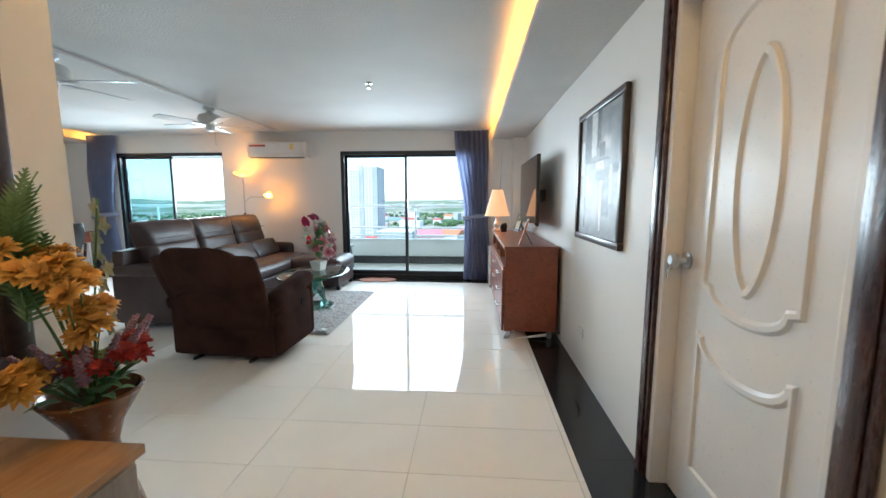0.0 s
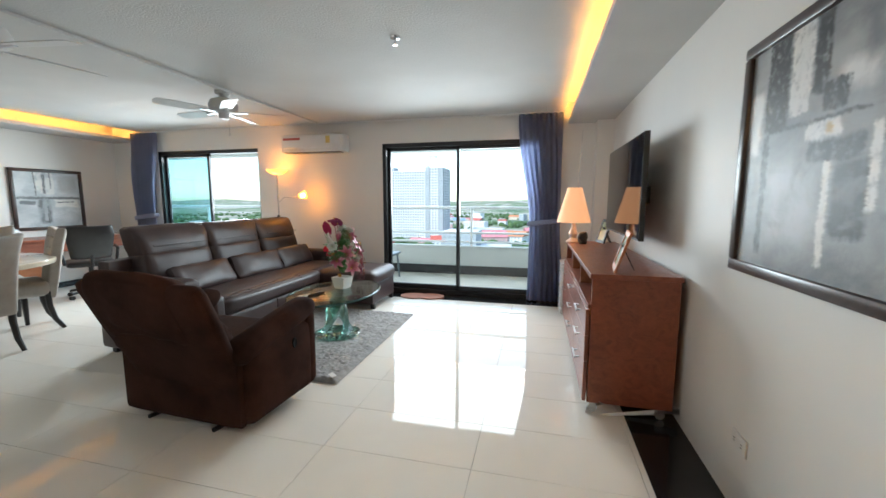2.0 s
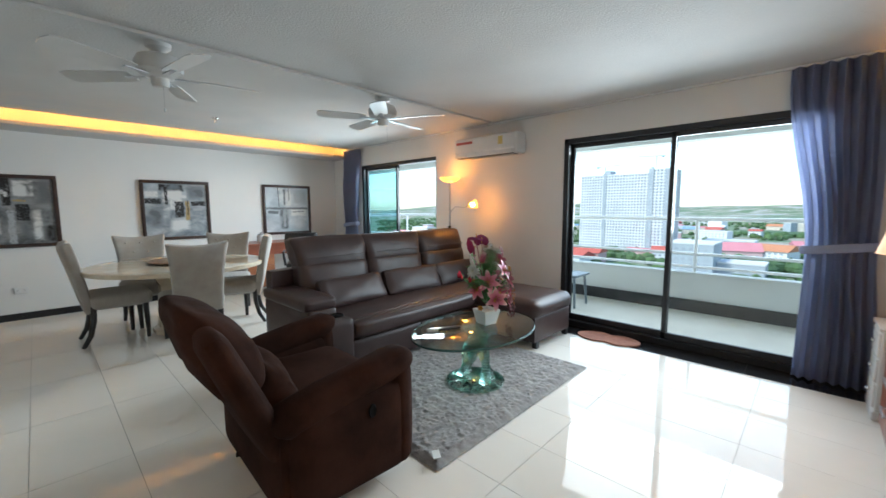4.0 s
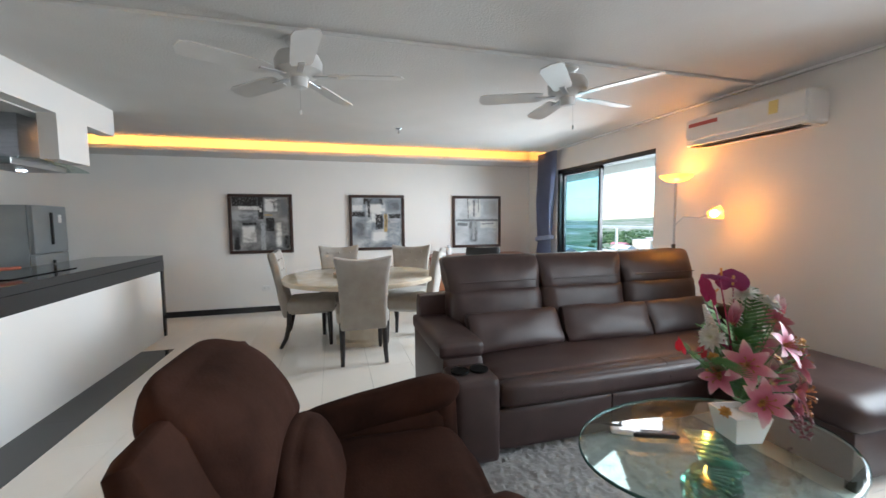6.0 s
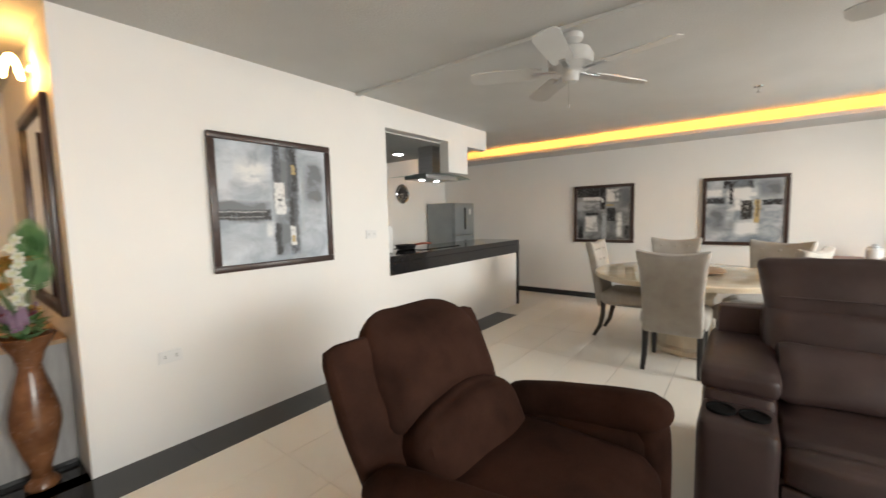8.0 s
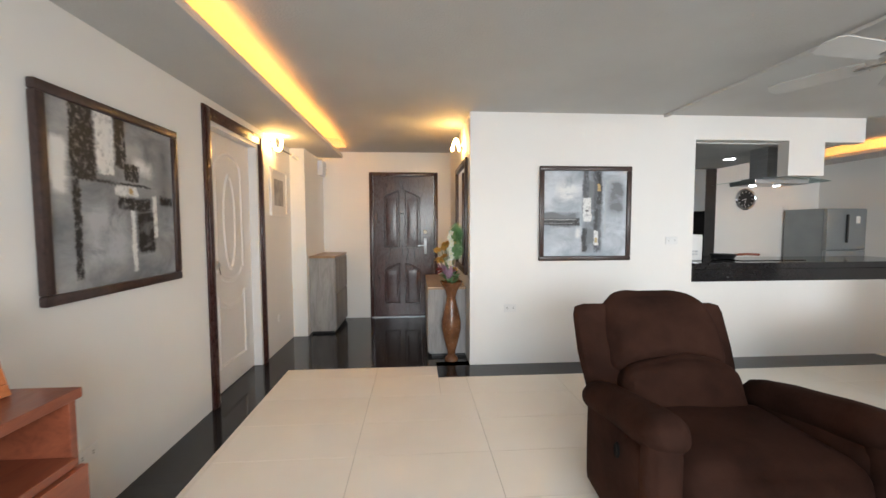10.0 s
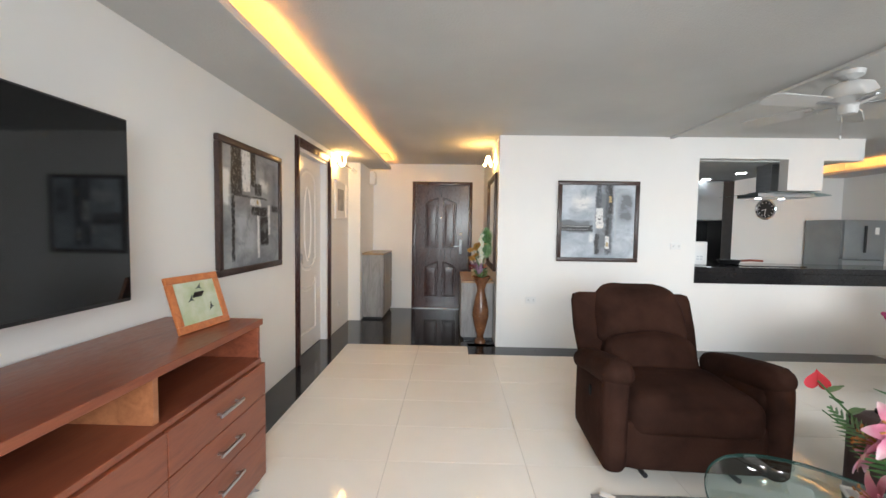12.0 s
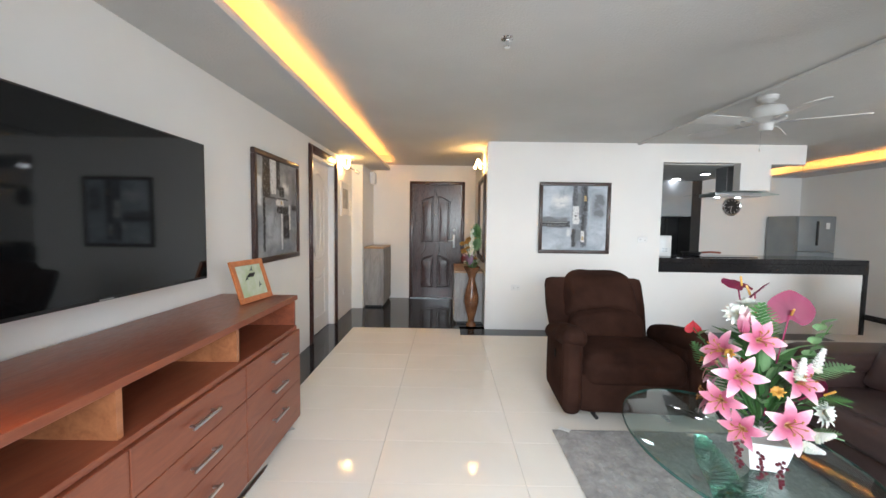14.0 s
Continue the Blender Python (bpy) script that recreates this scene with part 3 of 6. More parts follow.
# television cabinet and what stands on it
def build_cabinet():
    x0, y0, y1, H = 0.33, 3.89, 5.93, 0.88
    c = thing("tv_cabinet", pose(x0, y0, 0), "cherry wood television cabinet with nine drawers and open shelves", "cabinet")
    L, D = y1 - y0, 0.485
    part("top_board", boxes(((-0.012, -0.01, H - .03), (D, L + .01, H)), bevel=0.003), CHERRY, c)
    for y in (0.0, L - .022):
        part("side_panel", boxes(((0.0, y, 0.08), (D - .01, y + .022, H - .03)), bevel=0.002), CHERRY, c)
    part("back_panel", boxes(((D - .022, 0.022, 0.08), (D - .012, L - .022, H - .03))), CHERRY_IN, c)
    part("bottom_board", boxes(((0.01, 0.022, 0.08), (D - .022, L - .022, 0.10))), CHERRY_IN, c)
    part("shelf_board", boxes(((-0.016, 0.0215, 0.665), (D - .022, L - .0215, 0.69)), bevel=0.003), CHERRY, c)
    w = (L - .044) / 3
    for k in (1, 2):
        y = 0.022 + w * k
        part("divider", boxes(((0.006, y - .012, 0.10), (D - .022, y + .012, 0.665)), ((0.004, y - .012, 0.69), (D - .022, y + .012, H - .03)), bevel=0.001), CHERRY_IN, c)
    for k in range(3):
        for j in range(3):
            a, b = 0.003 + L / 3 * k, L / 3 * (k + 1) - 0.003
            z0, z1 = ((0.085, 0.335), (0.339, 0.497), (0.501, 0.661))[j]
            d = part("drawer", boxes(((-0.028, a, z0), (-0.006, b, z1)), bevel=0.0025), CHERRY, c)
            m, hw, z0 = (a + b) / 2, 0.085, z1 - 0.187
            bm = bmesh.new()
            box(bm, (-0.060, m - hw, z0 + .105), (-0.050, m + hw, z0 + .119), 0.002)
            for s in (-1, 1):
                box(bm, (-0.051, m + s * (hw - .02) - .005, z0 + .108), (-0.027, m + s * (hw - .02) + .005, z0 + .116))
            part("handle", bm, STEEL, d, "brushed steel bar handle", True)
    for x in (0.03, D - .07):
        for y in (0.05, L - .05):
            bm = bmesh.new()
            box(bm, (x - .012, y - .02, 0.045), (x + .03, y + .02, 0.082), 0.003)
            lathe(bm, [(0.012, -0.013), (0.026, -0.013), (0.028, -0.008), (0.028, 0.008), (0.026, 0.013), (0.012, 0.013)], 18)
            vs = bm.verts[-6 * 18:]
            bmesh.ops.transform(bm, matrix=Matrix.Translation((x + .008, y, 0.028)) @ pose(0, 0, 0, 90, 0, 0), verts=list(vs))
            part("castor", bm, STEEL, c, "metal castor wheel", True)


build_cabinet()

tv = thing("television", pose(0.655, 4.28, 1.04), "large black flat television on a wall arm", "television")
part("panel", boxes(((0.0, 0, 0), (0.035, 1.26, 0.715)), bevel=0.004), BLACKPLASTIC, tv)
part("screen", boxes(((-0.002, 0.008, 0.014), (0.0005, 1.252, 0.707))), SCREEN, tv, "glossy dark screen")
part("rear_housing", pillow((0.03, 0.25, 0.08), (0.075, 1.0, 0.46), 0.02), BLACKPLASTIC, tv, smooth=True)
part("wall_arm", boxes(((0.07, 0.42, 0.18), (0.10, 0.84, 0.44)), ((0.10, 0.55, 0.25), (0.194, 0.72, 0.38)), bevel=0.003), BLACKPLASTIC, tv)
part("badge", boxes(((-0.004, 0.60, 0.0035), (0.0, 0.66, 0.009))), STEEL, tv, "small metallic badge")


# ---- framed paintings ----
def canvas(name, base_a, base_b, patches):
    """Abstract painting: soft-edged blocks of paint over a cloudy ground, canvas 1 by 1 in u, v."""
    m, n, l, p = nodes_of(name)
    tc = n.new("ShaderNodeTexCoord")
    sep = n.new("ShaderNodeSeparateXYZ")
    l.new(tc.outputs["Object"], sep.inputs[0])
    warp = n.new("ShaderNodeTexNoise"); warp.inputs["Scale"].default_value, warp.inputs["Detail"].default_value = 7, 9
    l.new(tc.outputs["Object"], warp.inputs["Vector"])
    ws = n.new("ShaderNodeSeparateColor"); l.new(warp.outputs["Color"], ws.inputs[0])

    def calc(op, a, b=None, clamp=False):
        k = n.new("ShaderNodeMath"); k.operation, k.use_clamp = op, clamp
        for i, v in enumerate((a, b)):
            if v is None:
                continue
            if isinstance(v, (int, float)):
                k.inputs[i].default_value = v
            else:
                l.new(v, k.inputs[i])
        return k.outputs[0]

    rag = noise_node(n, l, own_coords(n, l, (5, 5, 40)), 2.2, 6.0, 0.7)
    drip = noise_node(n, l, own_coords(n, l, (45, 45, 4)), 2.0, 6.0, 0.7)
    cloud = noise_node(n, l, own_coords(n, l, (2, 2, 3)), 1.7, 8.0, 0.62, 0.5)
    u = calc("ADD", sep.outputs["X"], calc("ADD", calc("MULTIPLY", calc("SUBTRACT", rag, 0.5), 0.04), calc("MULTIPLY", calc("SUBTRACT", ws.outputs[0], 0.5), 0.05)))
    v = calc("ADD", sep.outputs["Z"], calc("ADD", calc("MULTIPLY", calc("SUBTRACT", drip, 0.5), 0.05), calc("MULTIPLY", calc("SUBTRACT", ws.outputs[1], 0.5), 0.04)))
    colour = ramp(n, l, cloud, [(0.34, base_a), (0.64, base_b)])
    streak = noise_node(n, l, own_coords(n, l, (20, 20, 14)), 1.6, 8.0, 0.7)
    for cu, cv, hw, hh, soft, c in patches:
        mu = calc("MULTIPLY", calc("SUBTRACT", hw, calc("ABSOLUTE", calc("SUBTRACT", u, cu))), 1 / max(soft, 0.014), True)
        mv = calc("MULTIPLY", calc("SUBTRACT", hh, calc("ABSOLUTE", calc("SUBTRACT", v, cv))), 1 / max(soft, 0.012), True)
        k = calc("MULTIPLY", calc("MULTIPLY", mu, mv), calc("ADD", calc("MULTIPLY", streak if soft < 0.03 else cloud, 6.0), -1.95), True)
        mx = n.new("ShaderNodeMix"); mx.data_type = "RGBA"
        l.new(k, mx.inputs["Factor"]); l.new(colour, mx.inputs["A"]); mx.inputs["B"].default_value = (*c, 1)
        colour = mx.outputs["Result"]
    l.new(colour, p.inputs["Base Color"])
    p.inputs["Roughness"].default_value = 0.45
    bump(n, l, p, streak, 0.35, 0.004)
    return m


CHARCOAL = (0.060, 0.064, 0.074)
DK, GR, LG, WH, OC = (0.012, 0.011, 0.012), (0.14, 0.15, 0.165), (0.42, 0.44, 0.47), (0.72, 0.72, 0.71), (0.45, 0.32, 0.13)
ART = [
    canvas("painting_a", (0.09, 0.095, 0.10), (0.34, 0.35, 0.35), [(-0.280, 0.445, 0.220, 0.115, 0.010, DK), (-0.005, 0.320, 0.055, 0.240, 0.010, DK), (-0.200, 0.295, 0.180, 0.035, 0.010, WH), (-0.265, 0.145, 0.235, 0.105, 0.050, LG), (0.180, 0.350, 0.120, 0.130, 0.030, WH), (0.400, 0.300, 0.100, 0.200, 0.080, GR), (0.130, 0.160, 0.070, 0.020, 0.010, OC), (-0.215, -0.195, 0.135, 0.165, 0.040, WH), (-0.205, 0.000, 0.125, 0.030, 0.008, DK), (0.025, -0.240, 0.045, 0.260, 0.020, LG), (0.155, -0.020, 0.075, 0.130, 0.010, DK), (0.170, -0.325, 0.070, 0.175, 0.080, GR), (0.300, -0.220, 0.060, 0.260, 0.040, WH), (-0.430, -0.310, 0.070, 0.190, 0.050, DK), (-0.005, 0.260, 0.025, 0.040, 0.008, WH), (0.430, -0.350, 0.070, 0.150, 0.060, DK)]),
    canvas("painting_b", (0.17, 0.20, 0.23), (0.50, 0.53, 0.56), [(-0.075, 0.425, 0.205, 0.075, 0.030, DK), (-0.370, 0.170, 0.130, 0.060, 0.020, DK), (-0.390, 0.300, 0.110, 0.060, 0.020, WH), (-0.070, 0.190, 0.170, 0.210, 0.050, WH), (0.325, 0.350, 0.175, 0.150, 0.100, GR), (-0.170, 0.275, 0.030, 0.175, 0.015, DK), (0.350, 0.130, 0.130, 0.050, 0.015, DK), (-0.350, -0.135, 0.150, 0.215, 0.120, GR), (0.035, -0.270, 0.185, 0.150, 0.080, WH), (0.040, 0.015, 0.080, 0.155, 0.008, DK), (0.170, -0.010, 0.040, 0.190, 0.008, OC), (0.175, 0.050, 0.015, 0.150, 0.006, DK), (0.335, 0.015, 0.085, 0.035, 0.020, LG), (-0.090, 0.110, 0.030, 0.090, 0.020, WH), (0.105, 0.260, 0.055, 0.040, 0.020, WH)]),
    canvas("painting_c", (0.40, 0.44, 0.48), (0.62, 0.65, 0.68), [(-0.060, 0.290, 0.160, 0.210, 0.030, WH), (-0.205, 0.280, 0.015, 0.220, 0.008, DK), (-0.070, 0.280, 0.030, 0.180, 0.012, GR), (0.035, 0.350, 0.015, 0.150, 0.010, GR), (0.300, 0.290, 0.180, 0.170, 0.080, LG), (0.000, 0.030, 0.500, 0.030, 0.015, GR), (0.260, -0.070, 0.200, 0.090, 0.030, WH), (-0.085, -0.210, 0.115, 0.250, 0.060, GR), (-0.070, -0.210, 0.050, 0.190, 0.030, LG), (-0.040, -0.275, 0.010, 0.175, 0.006, DK), (0.250, -0.045, 0.150, 0.015, 0.008, GR), (-0.330, -0.055, 0.130, 0.045, 0.030, GR)]),
    canvas("painting_d", (0.17, 0.18, 0.195), (0.36, 0.37, 0.38), [(-0.275, 0.330, 0.085, 0.230, 0.015, DK), (-0.120, 0.350, 0.070, 0.210, 0.012, WH), (0.000, 0.380, 0.050, 0.180, 0.015, DK), (-0.430, 0.160, 0.070, 0.160, 0.050, WH), (0.190, 0.230, 0.110, 0.070, 0.060, WH), (0.400, 0.200, 0.100, 0.300, 0.150, GR), (-0.030, 0.103, 0.290, 0.013, 0.006, DK), (0.090, 0.180, 0.070, 0.060, 0.010, DK), (0.040, 0.065, 0.100, 0.035, 0.015, WH), (0.110, -0.015, 0.150, 0.045, 0.015, DK), (-0.330, -0.175, 0.030, 0.275, 0.015, DK), (-0.125, -0.210, 0.175, 0.190, 0.080, LG), (0.085, -0.250, 0.025, 0.200, 0.010, WH), (0.205, -0.190, 0.095, 0.150, 0.030, DK), (0.295, -0.090, 0.025, 0.150, 0.010, WH), (0.420, 0.020, 0.080, 0.040, 0.020, DK), (0.080, 0.065, 0.020, 0.025, 0.006, OC)]),
    canvas("painting_e", (0.30, 0.34, 0.39), (0.56, 0.60, 0.65), [(-0.305, -0.070, 0.255, 0.100, 0.030, GR), (-0.310, -0.095, 0.250, 0.045, 0.012, DK), (-0.300, -0.068, 0.200, 0.007, 0.004, WH), (-0.310, -0.110, 0.190, 0.005, 0.004, WH), (0.085, 0.040, 0.135, 0.520, 0.030, GR), (0.005, 0.370, 0.045, 0.190, 0.028, CHARCOAL), (0.145, 0.050, 0.055, 0.510, 0.028, CHARCOAL), (0.165, 0.300, 0.030, 0.200, 0.015, DK), (0.130, -0.100, 0.030, 0.160, 0.020, DK), (0.240, 0.050, 0.015, 0.300, 0.012, LG), (0.360, 0.185, 0.140, 0.235, 0.100, GR), (0.025, 0.045, 0.055, 0.145, 0.010, WH), (0.135, -0.290, 0.035, 0.090, 0.010, WH), (0.135, -0.315, 0.025, 0.035, 0.010, OC), (0.155, 0.310, 0.025, 0.050, 0.010, OC), (-0.085, -0.220, 0.045, 0.080, 0.030, WH), (-0.005, -0.305, 0.035, 0.145, 0.015, DK), (-0.215, 0.240, 0.165, 0.160, 0.120, WH), (0.025, 0.035, 0.025, 0.015, 0.006, DK)]),
]


def picture(m, size, art, label, frame_mat=None, b=0.045, name="framed_painting"):
    """Local x along the wall, z up, y out of the wall towards the viewer is -y."""
    w = size / 2
    t = thing(name, m, label, "painting")
    fm = frame_mat or DARKFRAME
    for lo, hi in (((-w, -0.035, w - b), (w, 0, w)), ((-w, -0.035, -w), (w, 0, -w + b)), ((-w, -0.035, -w + b), (-w + b, 0, w - b)), ((w - b, -0.035, -w + b), (w, 0, w - b))):
        part("frame_rail", boxes((lo, hi), bevel=0.008), fm, t, smooth=True)
    bm = boxes(((-0.5, -0.5, -0.5), (0.5, 0.5, 0.5)))
    c = part("canvas", bm, art, t, "abstract painting in greys, black and white")
    s = size - 2 * b + 0.004
    c.matrix_basis = Matrix.Translation((0, -0.012, 0)) @ Matrix.Diagonal((s, 0.012, s, 1))
    return t


for k, y in enumerate((2.33, 4.025, 5.71)):
    picture(pose(W, y, 1.318, 0, 0, 90), 0.87, ART[k], "square abstract painting in a dark frame on the long wall")
picture(pose(E, 2.963, 1.466, 0, 0, -90), 0.90, ART[3], "square abstract grey painting in a dark frame beside the door")
picture(pose(-2.26, K, 1.452, 0, 0, 180), 0.90, ART[4], "square abstract blue-grey painting in a dark frame")


# ---- dining area ----
def build_dining():
    t = thing("dining_table", pose(-5.13, 3.63, 0), "round cream marble dining table on a drum pedestal", "dining table")
    bm = bmesh.new()
    lathe(bm, [(0.80, 0.700), (0.825, 0.704), (0.832, 0.715), (0.832, 0.742), (0.825, 0.75), (0.80, 0.753)], 64)
    part("tabletop", bm, MARBLE, t, "polished cream marble round top", True)
    bm = bmesh.new()
    lathe(bm, [(0.29, 0), (0.30, 0.01), (0.30, 0.05), (0.25, 0.07), (0.22, 0.30), (0.22, 0.52), (0.30, 0.66), (0.34, 0.70)], 10)
    part("pedestal", bm, MARBLE, t)
    bm = bmesh.new()
    lathe(bm, [(0.07, 0.0), (0.08, 0.012), (0.28, 0.014), (0.30, 0.018), (0.30, 0.028), (0.29, 0.032)], 48)
    tagged(part("lazy_susan", bm, OAK, None, smooth=True, m=pose(-5.13, 3.63, 0.753)), "round brown wooden turntable on the dining table", "turntable")

    def leg(pts, radii):
        return tube(bmesh.new(), pts, 0.02, 8, radii)

    c = thing("dining_chair", pose(-4.62, 3.60, 0, 0, 0, 90), "upholstered greige dining chair with tufted back and black legs", "chair", "chairs round the dining table")
    part("seat", pillow((-0.245, -0.22, 0.36), (0.245, 0.27, 0.505), 0.045, (0.01, 0.01, 0.015)), FABRIC, c, smooth=True)
    lean = Matrix.Translation((0, -0.22, 0.40)) @ pose(0, 0, 0, 11, 0, 0) @ Matrix.Translation((0, 0.22, -0.40))
    bm = pillow((-0.235, -0.275, 0.33), (0.235, -0.195, 1.045), 0.022, (0, 0.012, 0.0), 14)
    for v in bm.verts:
        k = max(0, v.co.z - 0.55)
        v.co.y -= 0.10 * k * k
        f = (v.co.z - 0.33) / 0.71
        v.co.x *= 0.92 + 0.20 * f * f * f
        v.co.z -= 0.030 * max(0, f - 0.5) * 2 * (1 - (v.co.x / 0.26) ** 2)
        v.co.y += 0.5 * v.co.x * v.co.x * min(1, k * 3)
    bm.transform(lean)
    back = part("backrest", bm, FABRIC, c, smooth=True)
    for j, z in enumerate((0.94, 0.83, 0.72)):
        for x in ((-0.14, 0, 0.14) if j % 2 == 0 else (-0.07, 0.07)):
            k = z - 0.55
            bm = bmesh.new()
            bmesh.ops.create_uvsphere(bm, u_segments=8, v_segments=5, radius=0.011)
            part("button", bm, FABRIC, back, smooth=True, m=lean @ pose(x, -0.186 - 0.1 * k * k + 0.5 * x * x, z))
    for x in (-0.2, 0.2):
        part("leg", leg([(x, 0.21, 0.38), (x, 0.215, 0.2), (x, 0.22, 0)], [0.028, 0.024, 0.018]), BLACKWOOD, c, smooth=True)
        part("leg", leg([(x, -0.20, 0.40), (x, -0.205, 0.25), (x, -0.235, 0.11), (x * 1.02, -0.295, 0)], [0.028, 0.026, 0.023, 0.018]), BLACKWOOD, c, smooth=True)
    for x, y, a in ((-5.27, 3.07, 0), (-5.70, 3.41, -90), (-5.46, 4.21, -112), (-5.03, 4.17, 156)):
        copy_thing(c, pose(x, y, 0, 0, 0, a))


build_dining()


def build_desk():
    d = thing("desk", pose(-6.95, 4.72, 0), "cherry wood desk with a pale side panel against the wall", "desk")
    part("desktop", boxes(((0.0, 0, 0.76), (0.60, 1.72, 0.79)), bevel=0.004), CHERRY, d)
    part("apron", boxes(((0.53, 0.02, 0.60), (0.555, 1.70, 0.76)), bevel=0.002), CHERRY, d)
    for y in (0.03, 1.66):
        part("side_panel", boxes(((0.02, y, 0.0), (0.55, y + .03, 0.76)), bevel=0.002), PLASTIC, d, "white side panel")
    for z in (0.10, 0.27, 0.44):
        part("drawer", boxes(((0.535, 0.07, z), (0.555, 0.48, z + .16)), bevel=0.003), CHERRY_IN, d)
    part("drawer_case", boxes(((0.05, 0.07, 0.08), (0.53, 0.48, 0.60))), CHERRY, d)
    o = thing("office_chair", pose(-5.95, 5.48, 0, 0, 0, 60), "black mesh office chair at the desk", "office chair")
    bm = pillow((-0.23, -0.03, 0), (0.23, 0.0, 0.46), 0.014, (0, 0, 0.0), 8)
    for v in bm.verts:
        v.co.y += 0.9 * v.co.x ** 2 - 0.12 * math.sin(v.co.z * 4)
        v.co.x *= 1.05 - 0.5 * abs(v.co.z - 0.32)
    part("backrest", bm, BLACKPLASTIC, o, smooth=True, m=pose(0, -0.24, 0.54, 8, 0, 0))
    part("seat", pillow((-0.25, -0.24, 0.43), (0.25, 0.26, 0.50), 0.03, (0, 0, 0.015)), BLACKPLASTIC, o, smooth=True)
    part("column", tube(bmesh.new(), [(0, 0, 0.10), (0, 0, 0.44)], 0.028, 12), BLACKPLASTIC, o, smooth=True)
    part("back_strut", tube(bmesh.new(), [(0, -0.05, 0.42), (0, -0.26, 0.44), (0, -0.29, 0.60)], 0.02, 8), BLACKPLASTIC, o, smooth=True)
    for k in range(5):
        a = radians(72 * k)
        l = part("base_leg", tube(bmesh.new(), [(0, 0, 0.12), (0.28 * math.cos(a), 0.28 * math.sin(a), 0.075)], 0.02, 8, [0.028, 0.016]), BLACKPLASTIC, o, smooth=True)
        bm = bmesh.new()
        lathe(bm, [(0.01, -0.02), (0.027, -0.02), (0.027, 0.02), (0.01, 0.02)], 14)
        part("castor", bm, BLACKPLASTIC, l, m=pose(0.28 * math.cos(a), 0.28 * math.sin(a), 0.027, 90, 0, 72 * k))
    for s in (-1, 1):
        part("armrest", tube(bmesh.new(), [(s * 0.26, -0.15, 0.46), (s * 0.29, -0.12, 0.66), (s * 0.29, 0.12, 0.67)], 0.018, 8), BLACKPLASTIC, o, smooth=True)


build_desk()


# ---- curtains ----
def curtain(name, xs_top, xs_tie, xs_low, folds, label, tie):
    bm = bmesh.new()
    rows, cols = 40, folds * 10
    grid = []
    for i in range(rows + 1):
        z = 2.385 - 2.37 * i / rows
        if z > tie:
            k = (2.385 - z) / (2.385 - tie)
            k = k * k * (3 - 2 * k)
            a, b = (xs_top[j] * (1 - k) + xs_tie[j] * k for j in (0, 1))
        else:
            k = min(1, (tie - z) / tie * 1.25)
            k = k * k * (3 - 2 * k)
            a, b = (xs_tie[j] * (1 - k) + xs_low[j] * k for j in (0, 1))
        tight = 1 - 0.55 * math.exp(-((z - tie) / 0.16) ** 2)
        row = []
        for j in range(cols + 1):
            u = j / cols
            ph = 2 * math.pi * folds * u + 0.6 * math.sin(3 * z + 7 * u)
            row.append(bm.verts.new((a + (b - a) * u + 0.006 * math.sin(ph * 2), 6.61 + 0.045 * tight * math.sin(ph) + 0.01 * noise.noise((u * 9, z * 2, 3)), z)))
        grid.append(row)
    for r, s in zip(grid, grid[1:]):
        for j in range(cols):
            bm.faces.new((r[j], r[j + 1], s[j + 1], s[j]))
    bmesh.ops.solidify(bm, geom=bm.faces[:], thickness=0.003)
    c = thing(name, pose(0, 0, 0), label, "curtain")
    part("drape", bm, CURTAIN, c, smooth=True)
    bm = bmesh.new()
    x0, x1 = xs_tie
    pts = [((x0 + x1) / 2 + (x1 - x0) * 0.53 * math.cos(a), 6.61 + 0.065 * math.sin(a)) for a in [2 * math.pi * k / 24 for k in range(24)]]
    tube(bm, [(x, y, tie) for x, y in pts] + [(*pts[0], tie)], 0.02, 6)
    for v in bm.verts:
        v.co.z = tie + (v.co.z - tie) * 1.8 + 0.12 * (v.co.x - x0)
    part("tieback", bm, CURTAIN, c, smooth=True)
    return c


curtain("curtain", (-0.27, 0.27), (-0.10, 0.28), (-0.11, 0.33), 7, "slate blue curtain gathered by a tieback at the glazed door", 1.02)
curtain("curtain", (-6.50, -5.98), (-6.50, -6.08), (-6.58, -6.06), 6, "slate blue curtain drawn aside by the far window", 1.02)
tagged(part("curtain_track", boxes(((-6.5, 6.60, 2.385), (0.33, 6.625, 2.399))), PLASTIC), "slim white curtain track on the ceiling", "curtain track", "", "structure")

# ---- air conditioner, trunking, fans, sprinklers ----
ac = thing("air_conditioner", pose(-3.60, 6.48, 1.955), "white wall-mounted split air conditioner", "air conditioner")
part("housing", pillow((0, 0.0, 0.03), (0.97, 0.22, 0.285), 0.03), PLASTIC, ac, smooth=True)
part("front_panel", pillow((0.015, -0.012, 0.085), (0.955, 0.02, 0.275), 0.02), PLASTIC, ac, smooth=True)
part("louvre", boxes(((0.05, 0.005, 0.028), (0.92, 0.09, 0.036)), bevel=0.003), PLASTIC, ac, m=pose(0, 0, 0.012, 14, 0, 0))
part("outlet", boxes(((0.05, 0.012, 0.03), (0.92, 0.12, 0.062))), BLACKPLASTIC, ac)
part("energy_label", boxes(((0.72, -0.0145, 0.15), (0.785, -0.012, 0.245)), bevel=0.001), plain("label_yellow", (0.72, 0.58, 0.22), 0.5), ac, "yellow energy rating sticker")
part("name_strip", boxes(((0.05, -0.0145, 0.20), (0.32, -0.012, 0.232))), plain("strip_red", (0.45, 0.10, 0.09), 0.5), ac, "red and white sticker strip")

